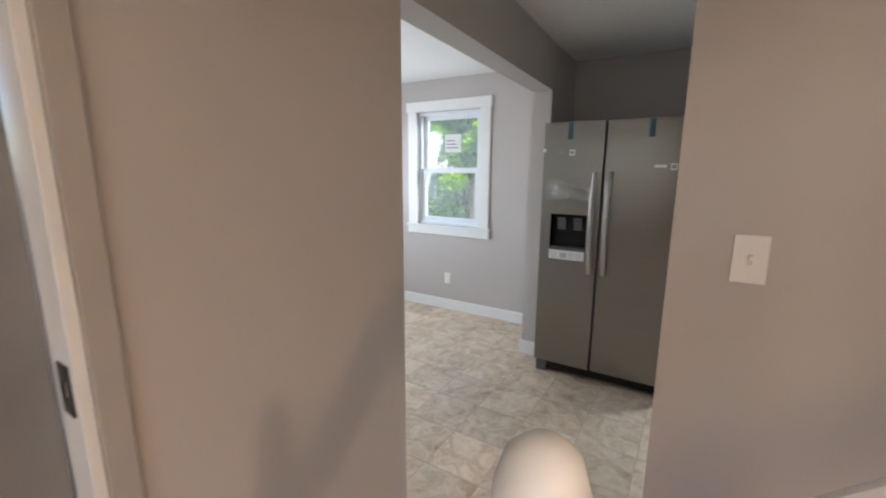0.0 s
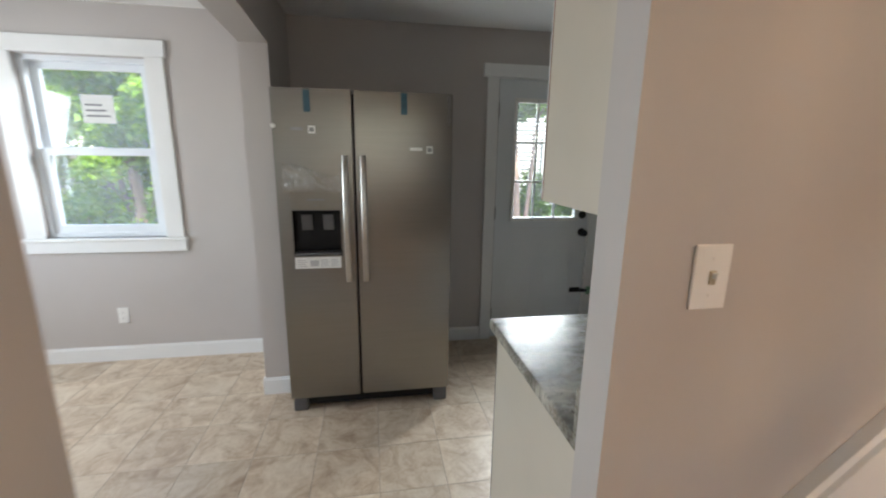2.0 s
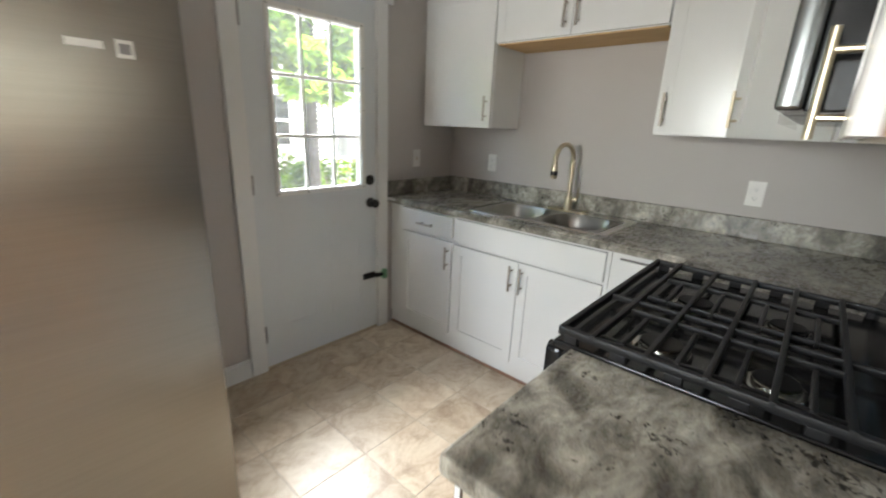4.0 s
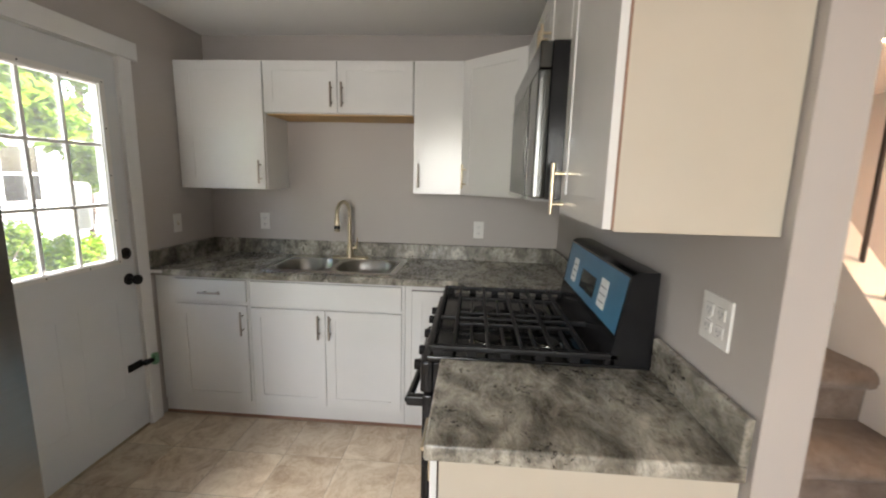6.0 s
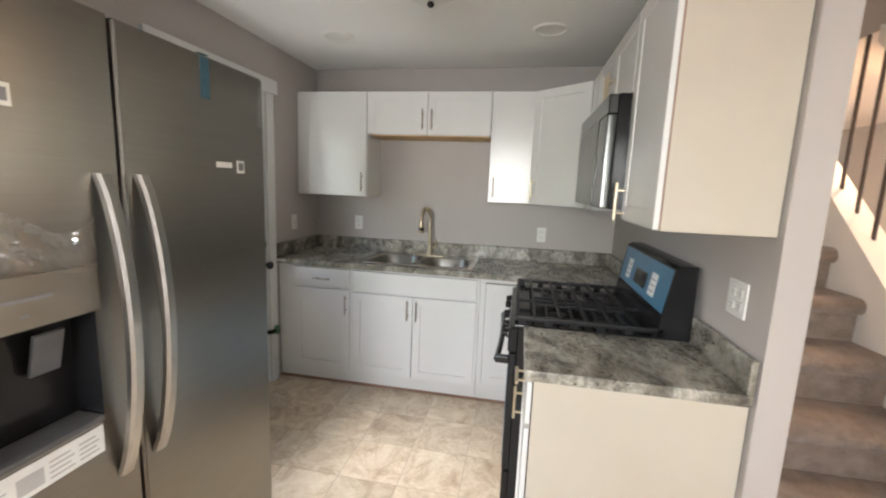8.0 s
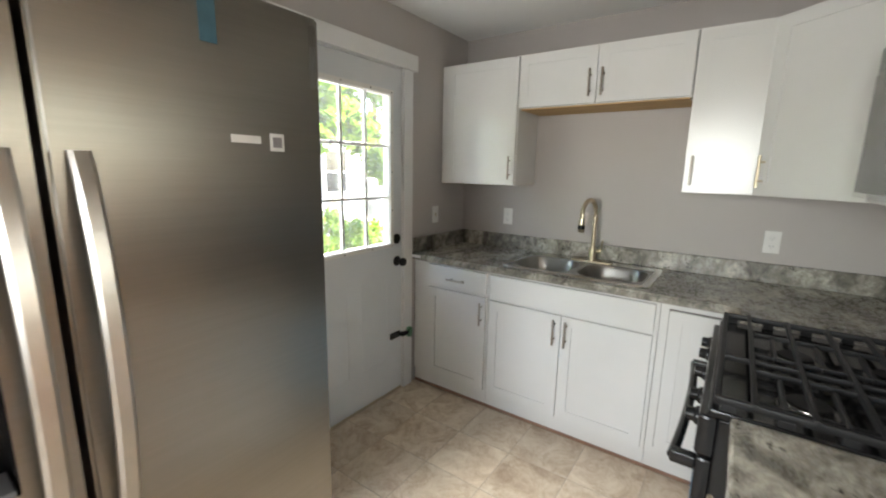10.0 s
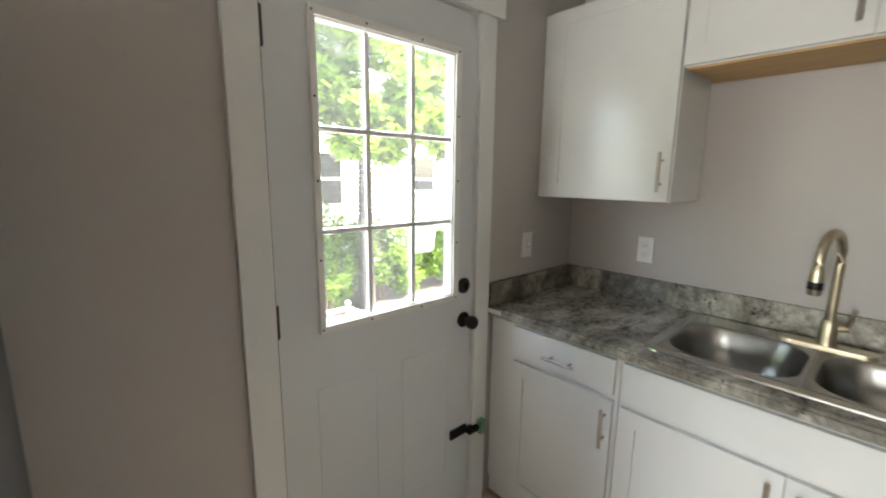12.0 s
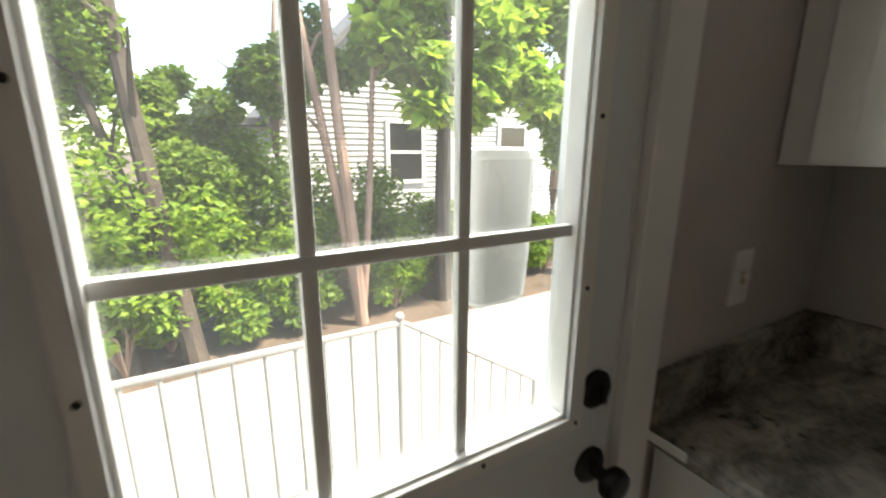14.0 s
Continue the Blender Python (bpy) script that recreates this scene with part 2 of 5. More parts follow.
def carpet():
    m, nt, b = material("stair_carpet")
    mp = coords(nt)
    tuft = noise_tex(nt, mp, 220.0, 3.0, 0.7)
    broad = noise_tex(nt, mp, 14.0, 4.0, 0.6)
    mix = nt.nodes.new("ShaderNodeMix")
    mix.data_type = "FLOAT"
    mix.inputs[0].default_value = 0.5
    nt.links.new(tuft.outputs["Fac"], mix.inputs[2])
    nt.links.new(broad.outputs["Fac"], mix.inputs[3])
    c = ramp(nt, mix.outputs[0], [(0.35, (0.15, 0.105, 0.08)), (0.65, (0.36, 0.28, 0.225))])
    nt.links.new(c.outputs[0], b.inputs["Base Color"])
    b.inputs["Roughness"].default_value = 0.95
    b.inputs["Sheen Weight"].default_value = 0.3
    bump(nt, b, tuft.outputs["Fac"], 0.9, 0.006)
    return m


def pane_glass(name, gloss=0.06, tint=(0.97, 0.985, 0.98), rough=0.02, dust_veil=0.0):
    m = bpy.data.materials.new(name)
    m.use_nodes = True
    nt = m.node_tree
    nt.nodes.remove(nt.nodes["Principled BSDF"])
    t = node(nt, "ShaderNodeBsdfTransparent", Color=(*tint, 1))
    g = node(nt, "ShaderNodeBsdfGlossy", Roughness=rough)
    mp = coords(nt)
    smear = noise_tex(nt, mp, 7.0, 5.0, 0.6)
    f = ramp(nt, smear.outputs["Fac"], [(0.3, (gloss * 0.7,) * 3), (0.8, (gloss * 1.5,) * 3)])
    mix = nt.nodes.new("ShaderNodeMixShader")
    nt.links.new(f.outputs[0], mix.inputs[0])
    nt.links.new(t.outputs[0], mix.inputs[1])
    nt.links.new(g.outputs[0], mix.inputs[2])
    last = mix
    # dusty translucent layer, also imitating the glare that veils the view outside
    if dust_veil:
        haze = node(nt, "ShaderNodeBsdfTranslucent", Color=(0.85, 0.87, 0.88, 1))
        film = ramp(nt, smear.outputs["Fac"], [(0.25, (dust_veil * 0.7,) * 3), (0.75, (dust_veil * 1.3,) * 3)])
        last = nt.nodes.new("ShaderNodeMixShader")
        nt.links.new(film.outputs[0], last.inputs[0])
        nt.links.new(mix.outputs[0], last.inputs[1])
        nt.links.new(haze.outputs[0], last.inputs[2])
    nt.links.new(last.outputs[0], nt.nodes["Material Output"].inputs["Surface"])
    return m


def clear_film():
    """Wrinkled protective film, mostly see-through."""
    m = pane_glass("clear_film", 0.15, (0.97, 0.97, 0.965), 0.05)
    return m


def leaf_material(name, dark, light):
    m, nt, b = material(name)
    geo = nt.nodes.new("ShaderNodeNewGeometry")
    c = ramp(nt, geo.outputs["Random Per Island"], [(0.0, dark), (1.0, light)])
    nt.links.new(c.outputs[0], b.inputs["Base Color"])
    b.inputs["Roughness"].default_value = 0.5
    tr = node(nt, "ShaderNodeBsdfTranslucent")
    nt.links.new(c.outputs[0], tr.inputs["Color"])
    mix = nt.nodes.new("ShaderNodeMixShader")
    mix.inputs[0].default_value = 0.65
    nt.links.new(b.outputs[0], mix.inputs[1])
    nt.links.new(tr.outputs[0], mix.inputs[2])
    nt.links.new(mix.outputs[0], nt.nodes["Material Output"].inputs["Surface"])
    return m


def glow(name, colour, strength):
    m, nt, b = material(name)
    b.inputs["Base Color"].default_value = (0.9, 0.9, 0.88, 1)
    b.inputs["Emission Color"].default_value = (*colour, 1)
    b.inputs["Emission Strength"].default_value = strength
    return m


FRIDGE, LAMINATE, TILE, CARPET = stainless(), laminate(), tile_stone(), carpet()
GLASS, FILM = pane_glass("window_glass", dust_veil=0.014), clear_film()
# stronger white layer to imitate bloom over the dining window
VEILGLASS = pane_glass("veiled_window_glass", dust_veil=0.09)
CABFILM = pane_glass("cabinet_film", 0.03, (0.98, 0.98, 0.975), 0.3)
DARKGLASS = surface("dark_glass", (0.012, 0.014, 0.014), (0.02, 0.022, 0.022), (0.04, 0.07), 3.0, 50, 0.0)
MWFRONT = surface("microwave_front", (0.10, 0.103, 0.10), (0.13, 0.133, 0.13), (0.20, 0.25), 5.0, 200, 0.0, metal=1.0)
LEAF = leaf_material("leaf_green", (0.10, 0.19, 0.024), (0.24, 0.36, 0.05))
LEAF_BRIGHT = leaf_material("leaf_bright", (0.13, 0.26, 0.025), (0.36, 0.50, 0.06))
LEAF_DARK = leaf_material("leaf_dark", (0.06, 0.12, 0.03), (0.14, 0.24, 0.05))
WARMGLOW = glow("warm_diffuser", (1.0, 0.72, 0.42), 14.0)
FROST = surface("frosted_shade", (0.72, 0.72, 0.70), (0.78, 0.78, 0.76), (0.25, 0.35), 6.0, 100, 0.02)

# ---- mesh helpers ----


def block(bm, x0, x1, y0, y1, z0, z1, bev=0.0, m=None):
    res = bmesh.ops.create_cube(bm, size=1.0)
    vs = res["verts"]
    bmesh.ops.scale(bm, vec=(x1 - x0, y1 - y0, z1 - z0), verts=vs)
    bmesh.ops.translate(bm, vec=((x0 + x1) / 2, (y0 + y1) / 2, (z0 + z1) / 2), verts=vs)
    if bev > 0:
        es = list({e for v in vs for e in v.link_edges})
        out = bmesh.ops.bevel(bm, geom=es, offset=bev, segments=2, affect="EDGES", profile=0.5)
        vs = list({v for f in out["faces"] for v in f.verts} | {v for v in vs if v.is_valid})
    if m is not None:
        bmesh.ops.transform(bm, matrix=m, verts=[v for v in vs if v.is_valid])
    return bm


def rod(bm, a, b, r, seg=12, r2=None):
    a, b = Vector(a), Vector(b)
    way = b - a
    res = bmesh.ops.create_cone(bm, cap_ends=True, segments=seg, radius1=r, radius2=r if r2 is None else r2, depth=way.length)
    m = Matrix.Translation((a + b) / 2) @ way.to_track_quat("Z", "Y").to_matrix().to_4x4()
    bmesh.ops.transform(bm, matrix=m, verts=res["verts"])
    return bm


def tube(bm, pts, radii, seg=10):
    """A swept round tube through the points."""
    pts = [Vector(p) for p in pts]
    rings = []
    for i, p in enumerate(pts):
        way = (pts[min(i + 1, len(pts) - 1)] - pts[max(i - 1, 0)]).normalized()
        side = way.cross(Vector((0, 0, 1)))
        side = side.normalized() if side.length > 0.05 else way.cross(Vector((0, 1, 0))).normalized()
        up = side.cross(way).normalized()
        r = radii[i] if isinstance(radii, (list, tuple)) else radii
        rings.append([bm.verts.new(p + r * (math.cos(2 * math.pi * k / seg) * side + math.sin(2 * math.pi * k / seg) * up)) for k in range(seg)])
    for a, b in zip(rings, rings[1:]):
        for k in range(seg):
            bm.faces.new((a[k], a[(k + 1) % seg], b[(k + 1) % seg], b[k]))
    bm.faces.new(rings[0][::-1])
    bm.faces.new(rings[-1])
    return bm


def lathe(bm, profile, centre, seg=24, m=None):
    """A turned shape about z; the profile is rows of radius and height."""
    rings = []
    for r, z in profile:
        if r < 1e-5:
            rings.append([bm.verts.new((0, 0, z))])
        else:
            rings.append([bm.verts.new((r * math.cos(2 * math.pi * k / seg), r * math.sin(2 * math.pi * k / seg), z)) for k in range(seg)])
    for a, b in zip(rings, rings[1:]):
        for k in range(seg):
            k2 = (k + 1) % seg
            if len(a) == 1 and len(b) == 1:
                continue
            if len(a) == 1:
                bm.faces.new((a[0], b[k], b[k2]))
            elif len(b) == 1:
                bm.faces.new((a[k], a[k2], b[0]))
            else:
                bm.faces.new((a[k], a[k2], b[k2], b[k]))
    full = Matrix.Translation(centre) @ (m if m is not None else Matrix.Identity(4))
    bmesh.ops.transform(bm, matrix=full, verts=[v for ring in rings for v in ring])
    return bm


def prism(bm, outline, axis, a, b):
    """Extrudes an outline (pairs) along an axis from a to b. Pairs are the two other axes in xyz order."""
    def place(p, d):
        v = [0, 0, 0]
        others = [i for i in range(3) if i != axis]
        v[axis], v[others[0]], v[others[1]] = d, p[0], p[1]
        return v
    lo = [bm.verts.new(place(p, a)) for p in outline]
    hi = [bm.verts.new(place(p, b)) for p in outline]
    n = len(outline)
    for k in range(n):
        bm.faces.new((lo[k], lo[(k + 1) % n], hi[(k + 1) % n], hi[k]))
    bm.faces.new(lo[::-1])
    bm.faces.new(hi)
    return bm


def holed(bm, x0, x1, z0, z1, hx0, hx1, hz0, hz1, y0, y1, floor=None):
    """A slab in the xz plane from y0 (front) to y1 with an opening; floor closes the opening at that y."""
    def ring(a, b, c, d, y):
        return [bm.verts.new(p) for p in ((a, y, c), (b, y, c), (b, y, d), (a, y, d))]
    o0, h0 = ring(x0, x1, z0, z1, y0), ring(hx0, hx1, hz0, hz1, y0)
    o1 = ring(x0, x1, z0, z1, y1)
    for k in range(4):
        k2 = (k + 1) % 4
        bm.faces.new((o0[k], o0[k2], h0[k2], h0[k]))
        bm.faces.new((o0[k2], o0[k], o1[k], o1[k2]))
    if floor is None:
        h1 = ring(hx0, hx1, hz0, hz1, y1)
        for k in range(4):
            k2 = (k + 1) % 4
            bm.faces.new((o1[k2], o1[k], h1[k], h1[k2]))
            bm.faces.new((h0[k], h0[k2], h1[k2], h1[k]))
    else:
        h1 = ring(hx0, hx1, hz0, hz1, floor)
        for k in range(4):
            k2 = (k + 1) % 4
            bm.faces.new((h0[k], h0[k2], h1[k2], h1[k]))
        bm.faces.new(h1)
        bm.faces.new(o1[::-1])
    return bm


def shaker(bm, x0, x1, z0, z1, y=0.0, thick=0.019, rail=0.055, deep=0.008):
    """A framed door with a sunk panel; its front faces -y."""
    holed(bm, x0, x1, z0, z1, x0 + rail, x1 - rail, z0 + rail, z1 - rail, y, y + thick, y + deep)
    es = [e for e in bm.edges if e.is_valid and len(e.link_faces) == 2 and e.calc_face_angle(0) > 0.5]
    bmesh.ops.bevel(bm, geom=es, offset=0.0016, segments=2, affect="EDGES", profile=0.5)
    return bm


def finish(bm, name, mat, smooth=True):
    bmesh.ops.recalc_face_normals(bm, faces=bm.faces)
    if smooth:
        for f in bm.faces:
            f.smooth = True
        for e in bm.edges:
            if len(e.link_faces) == 2:
                turn = e.calc_face_angle(0)
                a, b = sorted(f.calc_area() for f in e.link_faces)
                e.smooth = not (turn > radians(35) or (turn > radians(3) and b > 8 * a))
    me = bpy.data.meshes.new(name)
    bm.to_mesh(me)
    bm.free()
    me.materials.append(mat)
    return me


def thing(name, m, label="", category="", group="", kind=""):
    ob = new(name)
    ob.empty_display_size = 0.1
    ob.matrix_basis = m
    return tagged(ob, label, category, group, kind)


def part(name, bm, mat, parent, label="", world=False):
    if world:
        root = parent
        while root.parent is not None:
            root = root.parent
        bmesh.ops.transform(bm, matrix=root.matrix_basis.inverted(), verts=bm.verts)
    ob = new(name, finish(bm, name, mat))
    ob.parent = parent
    if label:
        ob["label"] = label
    return ob


def single(name, bm, mat, label="", category="", group="", kind="", at=(0, 0, 0)):
    """A thing that is one mesh; bm in world coordinates, at: its base."""
    bmesh.ops.translate(bm, vec=(-at[0], -at[1], -at[2]), verts=bm.verts)
    ob = new(name, finish(bm, name, mat))
    ob.location = at
    return tagged(ob, label, category, group, kind)


def B(*args, **kw):
    return block(bmesh.new(), *args, **kw)

# ---- structure ----
CH = 2.37
ST = dict(kind="structure")

bm = bmesh.new()
for x0, x1, z0, z1 in ((-5.75, -4.6, 0, CH), (-4.6, -3.86, 0, 0.905), (-4.6, -3.86, 2.06, CH), (-3.86, -1.53, 0, CH), (-1.53, -0.71, 2.055, CH), (-0.71, 0.15, 0, CH)):
    block(bm, x0, x1, 0, 0.15, z0, z1)
single("wall_north", bm, WALL, "greige painted wall with window and back door openings", "wall", **ST)
single("wall_east", B(0, 0.15, -2.425, 0, 0, CH), WALL, "greige painted wall behind the kitchen sink", "wall", **ST)
bm = B(-2.05, 1.9, -2.515, -2.425, 0, CH)
block(bm, -2.05, 1.9, -2.515, -2.425, CH, 5.0)
single("wall_south", bm, WALL, "greige wall between kitchen and carpeted stairs", "wall", **ST)
single("wall_dining", B(-5.75, -2.735, -2.84, -2.73, 0, CH), WALL, "greige painted wall closing the dining area", "wall", **ST)
bm = bmesh.new()
block(bm, -2.845, -2.735, -3.455, -2.84, 0, CH)
block(bm, -2.845, -2.735, -4.36, -3.525, 2.08, CH)
block(bm, -2.845, -2.735, -3.525, -3.455, 2.08, CH)
block(bm, -2.845, -2.735, -5.8, -4.36, 0, CH)
single("wall_hall", bm, WALL, "greige painted hallway wall beside the front door", "wall", **ST)
bm = bmesh.new()
for y0, y1, z0, z1 in ((-2.73, -1.95, 0, CH), (-1.95, -0.75, 0, 0.9), (-1.95, -0.75, 2.1, CH), (-0.75, 0.0, 0, CH)):
    block(bm, -5.75, -5.6, y0, y1, z0, z1)
single("wall_west", bm, WALL, "greige dining wall with a window opening", "wall", **ST)
bm = B(-3.136, -2.983, -0.61, 0, 0, CH)
prism(bm, [(-3.128, -0.61), (-2.980, -0.61), (-2.885, -2.73), (-3.02, -2.73)], 2, 2.05, CH)
single("wall_stub_and_header", bm, WALL, "greige wall end and header between dining area and kitchen", "wall", **ST)
bm = bmesh.new()
for x0, x1, z0, z1 in ((-2.845, -2.1, 0, CH), (-2.1, -1.1, 0, 0.9), (-2.1, -1.1, 2.1, CH), (-1.1, 3.4, 0, CH)):
    block(bm, x0, x1, -5.8, -5.65, z0, z1)
single("wall_living", bm, WALL, "greige living room wall lit by a warm lamp", "wall", **ST)
single("wall_living_east", B(3.25, 3.4, -5.65, -2.515, 0, CH), WALL, "greige living room end wall", "wall", **ST)
single("ceiling_kitchen", B(-5.75, 0.15, -2.425, 0.15, CH, CH + 0.15), CEIL, "flat white ceiling", "ceiling", **ST)
bm = B(-5.75, -2.05, -2.84, -2.425, CH, CH + 0.15)
block(bm, -2.9, -2.05, -3.5, -2.84, CH, CH + 0.15)
block(bm, -2.9, 3.4, -5.8, -3.5, CH, CH + 0.15)
block(bm, 1.9, 3.4, -3.5, -2.425, CH, CH + 0.15)
single("ceiling_hall", bm, CEIL, "white hall and living room ceiling", "ceiling", **ST)
bm = B(-2.05, 1.9, -3.61, -3.5, CH + 0.15, 5.0)
block(bm, -2.16, -2.05, -3.5, -2.515, CH + 0.15, 5.0)
block(bm, 1.9, 2.0, -3.61, -2.425, CH + 0.15, 5.0)
block(bm, -2.05, 1.9, -3.4995, -3.494, CH - 0.002, CH + 0.15)
single("wall_stairwell", bm, WALL, "greige painted walls of the upper stairwell", "wall", **ST)
single("ceiling_stairwell", B(-2.2, 2.0, -3.61, -2.425, 5.0, 5.1), CEIL, "white stairwell ceiling", "ceiling", **ST)
single("roof", prism(bmesh.new(), [(-6.0, CH + 0.16), (0.50, CH + 0.16), (0.50, CH + 0.26), (-6.0, CH + 0.26)], 0, -6.2, -2.3), ROOF, "low roof edge with deep eaves over the back door", "roof", **ST)
single("eave", prism(bmesh.new(), [(-2.3, CH + 0.16), (0.50, CH + 0.16), (0.50, CH + 0.26), (-2.3, CH + 0.26)], 0, -2.3, 0.7), ROOF, "deep eave sheltering the back door", "roof", **ST)
single("floor_living", B(-2.845, 3.4, -5.8, -3.2, -0.12, -0.012), LIVING, "warm brown board floor of the living room", "floor", **ST)
floor = single("floor", B(-5.75, 0.15, -3.2, 0.15, -0.12, -0.0012), GROUT, "beige stone-look tile floor with tan grout", "floor", **ST)


def baseboard(x0, x1, y0, y1, h=0.11):
    bm = B(x0, x1, y0, y1, 0, h - 0.012, 0.001)
    t = 0.006
    block(bm, x0 + (t if x1 - x0 < 0.05 and x0 > -5 else 0), x1, y0 + (t if y1 - y0 < 0.05 else 0), y1, h - 0.012, h, 0.003)
    single("baseboard", bm, TRIM, "white painted baseboard along the wall foot", "baseboard", "baseboards", "structure", (x0, y0, 0))


baseboard(-5.6, -3.136, -0.016, 0)
baseboard(-2.983, -1.61, -0.016, 0)
baseboard(-3.15, -2.97, -0.626, -0.61)
baseboard(-3.152, -3.136, -0.61, -0.016)
baseboard(-2.6, 3.25, -5.65, -5.634)
baseboard(-5.6, -2.735, -2.73, -2.714)

# ---- dining window ----


def double_hung(m, w, z0, z1, label, tag_name, glass=GLASS):
    """A double-hung window in an opening w wide; local x runs along the wall, -y into the room."""
    win = thing(tag_name, m, label, "window", "", "structure")
    bm = bmesh.new()
    block(bm, -0.11, 0.0, -0.02, 0.0, z0 - 0.0, z1 + 0.005, 0.003)
    block(bm, w, w + 0.11, -0.02, 0.0, z0 - 0.0, z1 + 0.005, 0.003)
    part("casing", bm, TRIM, win)
    part("head_casing", B(-0.125, w + 0.125, -0.026, 0, z1 + 0.005, z1 + 0.105, 0.003), TRIM, win)
    part("apron", B(-0.12, w + 0.12, -0.022, 0, z0 - 0.1, z0 - 0.022, 0.003), TRIM, win)
    part("window_sill", B(-0.13, w + 0.13, -0.035, 0.05, z0 - 0.022, z0, 0.004), TRIM, win)
    bm = bmesh.new()
    holed(bm, 0, w, z0, z1, 0.03, w - 0.03, z0 + 0.03, z1 - 0.03, 0.03, 0.13)
    part("window_frame", bm, VINYL, win)
    zm = (z0 + z1) / 2 - 0.01
    for nm, a, b, y in (("lower_sash", z0 + 0.03, zm + 0.02, 0.045), ("upper_sash", zm - 0.02, z1 - 0.03, 0.085)):
        bm = bmesh.new()
        holed(bm, 0.03, w - 0.03, a, b, 0.075, w - 0.075, a + 0.05, b - 0.042, y, y + 0.035)
        sash = part(nm, bm, VINYL, win)
        g = part("pane", B(0.073, w - 0.073, y + 0.015, y + 0.019, a + 0.048, b - 0.04), glass, sash)
        g.visible_shadow = False
    bm = B(w / 2 - 0.03, w / 2 + 0.03, 0.03, 0.05, zm + 0.02, zm + 0.035, 0.004)
    part("sash_lock", bm, VINYL, win)
    return win


double_hung(pose(-4.6, 0, 0), 0.74, 0.905, 2.06, "white double-hung vinyl window with flat white casing", "window_1", VEILGLASS)
double_hung(pose(-5.6, -1.95, 0, 0, 0, 90), 1.2, 0.9, 2.1, "white double-hung window lighting the dining area", "window_2")
# the third window is added out of view to hold the hall's fill lamp
double_hung(pose(-1.1, -5.65, 0, 0, 0, 180), 1.0, 0.9, 2.1, "added white double-hung window, unseen, holding a fill lamp", "window_3")
st = single("window_sticker", B(-4.32, -4.13, 0.0985, 0.0995, 1.66, 1.84), PAPER, "white paper sticker on the upper window pane", "sticker", at=(-4.22, 0.099, 1.66))
bm = bmesh.new()
for k in range(3):
    block(bm, -4.30, -4.16 - 0.02 * k, 0.097, 0.098, 1.70 + 0.035 * k, 1.712 + 0.035 * k)
part("print", bm, INK, st, "grey printed lines", world=True)

# ---- back door ----
DX0, DX1, DH = -1.513, -0.727, 2.035
door = thing("door_1", pose(DX0, 0.03, 0), "pale grey steel back door with nine-lite window, closed", "door", "", "structure")
bm = bmesh.new()
GX0, GX1, GZ0, GZ1 = -1.378, -0.838, 0.999, 1.886
holed(bm, DX0, DX1, 0.012, DH, GX0, GX1, GZ0, GZ1, 0.028, 0.072)
part("door_leaf", bm, DOORP, door, world=True)
# embossed lower panels
for x0, x1 in ((-1.40, -1.165), (-1.075, -0.84)):
    bm = bmesh.new()
    holed(bm, x0, x1, 0.22, 0.80, x0 + 0.022, x1 - 0.022, 0.242, 0.778, 0.0262, 0.0285)
    bmesh.ops.bevel(bm, geom=[e for e in bm.edges if len(e.link_faces) == 2 and e.calc_face_angle(0) > 0.5], offset=0.0014, segments=2, affect="EDGES")
    part("embossed_panel", bm, DOORP, door, world=True)
bm = bmesh.new()
holed(bm, -1.389, -0.815, 0.982, 1.905, -1.372, -0.843, 1.005, 1.880, 0.012, 0.034)
bmesh.ops.bevel(bm, geom=[e for e in bm.edges if len(e.link_faces) == 2 and e.calc_face_angle(0) > 0.5], offset=0.004, segments=3, affect="EDGES")
holed(bm, -1.3745, -0.8405, 1.0025, 1.8825, -1.366, -0.849, 1.011, 1.874, 0.020, 0.05)
lite = part("lite_frame", bm, PLASTIC, door, "white moulded window surround with screws", world=True)
bm = bmesh.new()
for x in (-1.3805, -0.829):
    for z in (0.995, 1.21, 1.44, 1.67, 1.89):
        rod(bm, (x, 0.0105, z), (x, 0.016, z), 0.0035, 8)
for x in (-1.21, -1.0):
    for z in (0.992, 1.893):
        rod(bm, (x, 0.0105, z), (x, 0.016, z), 0.0035, 8)
part("screw", bm, DARKBRONZE, lite, "small dark screws", world=True)
for x in (-1.2, -1.023):
    part("muntin", B(x - 0.0085, x + 0.0085, 0.030, 0.044, 1.009, 1.876, 0.003), PLASTIC, lite, world=True)
for z in (1.291, 1.588):
    part("muntin", B(-1.368, -0.847, 0.0285, 0.0425, z - 0.0085, z + 0.0085, 0.003), PLASTIC, lite, world=True)
g = part("pane", B(-1.372, -0.843, 0.047, 0.051, 1.005, 1.880), GLASS, lite, world=True)
g.visible_shadow = False
Q = Matrix.Rotation(radians(90), 4, "X")
bm = lathe(bmesh.new(), [(0, 0), (0.031, 0), (0.032, 0.006), (0.026, 0.012), (0.012, 0.014), (0.011, 0.032), (0.017, 0.036), (0.026, 0.044), (0.028, 0.054), (0.024, 0.064), (0, 0.068)], (-0.771, 0.028, 0.886), 24, Q)
knob = part("door_knob", bm, DARKBRONZE, door, "dark bronze round knob", world=True)
bm = lathe(bmesh.new(), [(0, 0), (0.031, 0), (0.032, 0.008), (0.025, 0.014), (0, 0.015)], (-0.775, 0.028, 1.029), 24, Q)
block(bm, -0.780, -0.770, 0.002, 0.014, 1.013, 1.045, 0.003)
part("deadbolt", bm, DARKBRONZE, door, "dark bronze deadbolt turn", world=True)
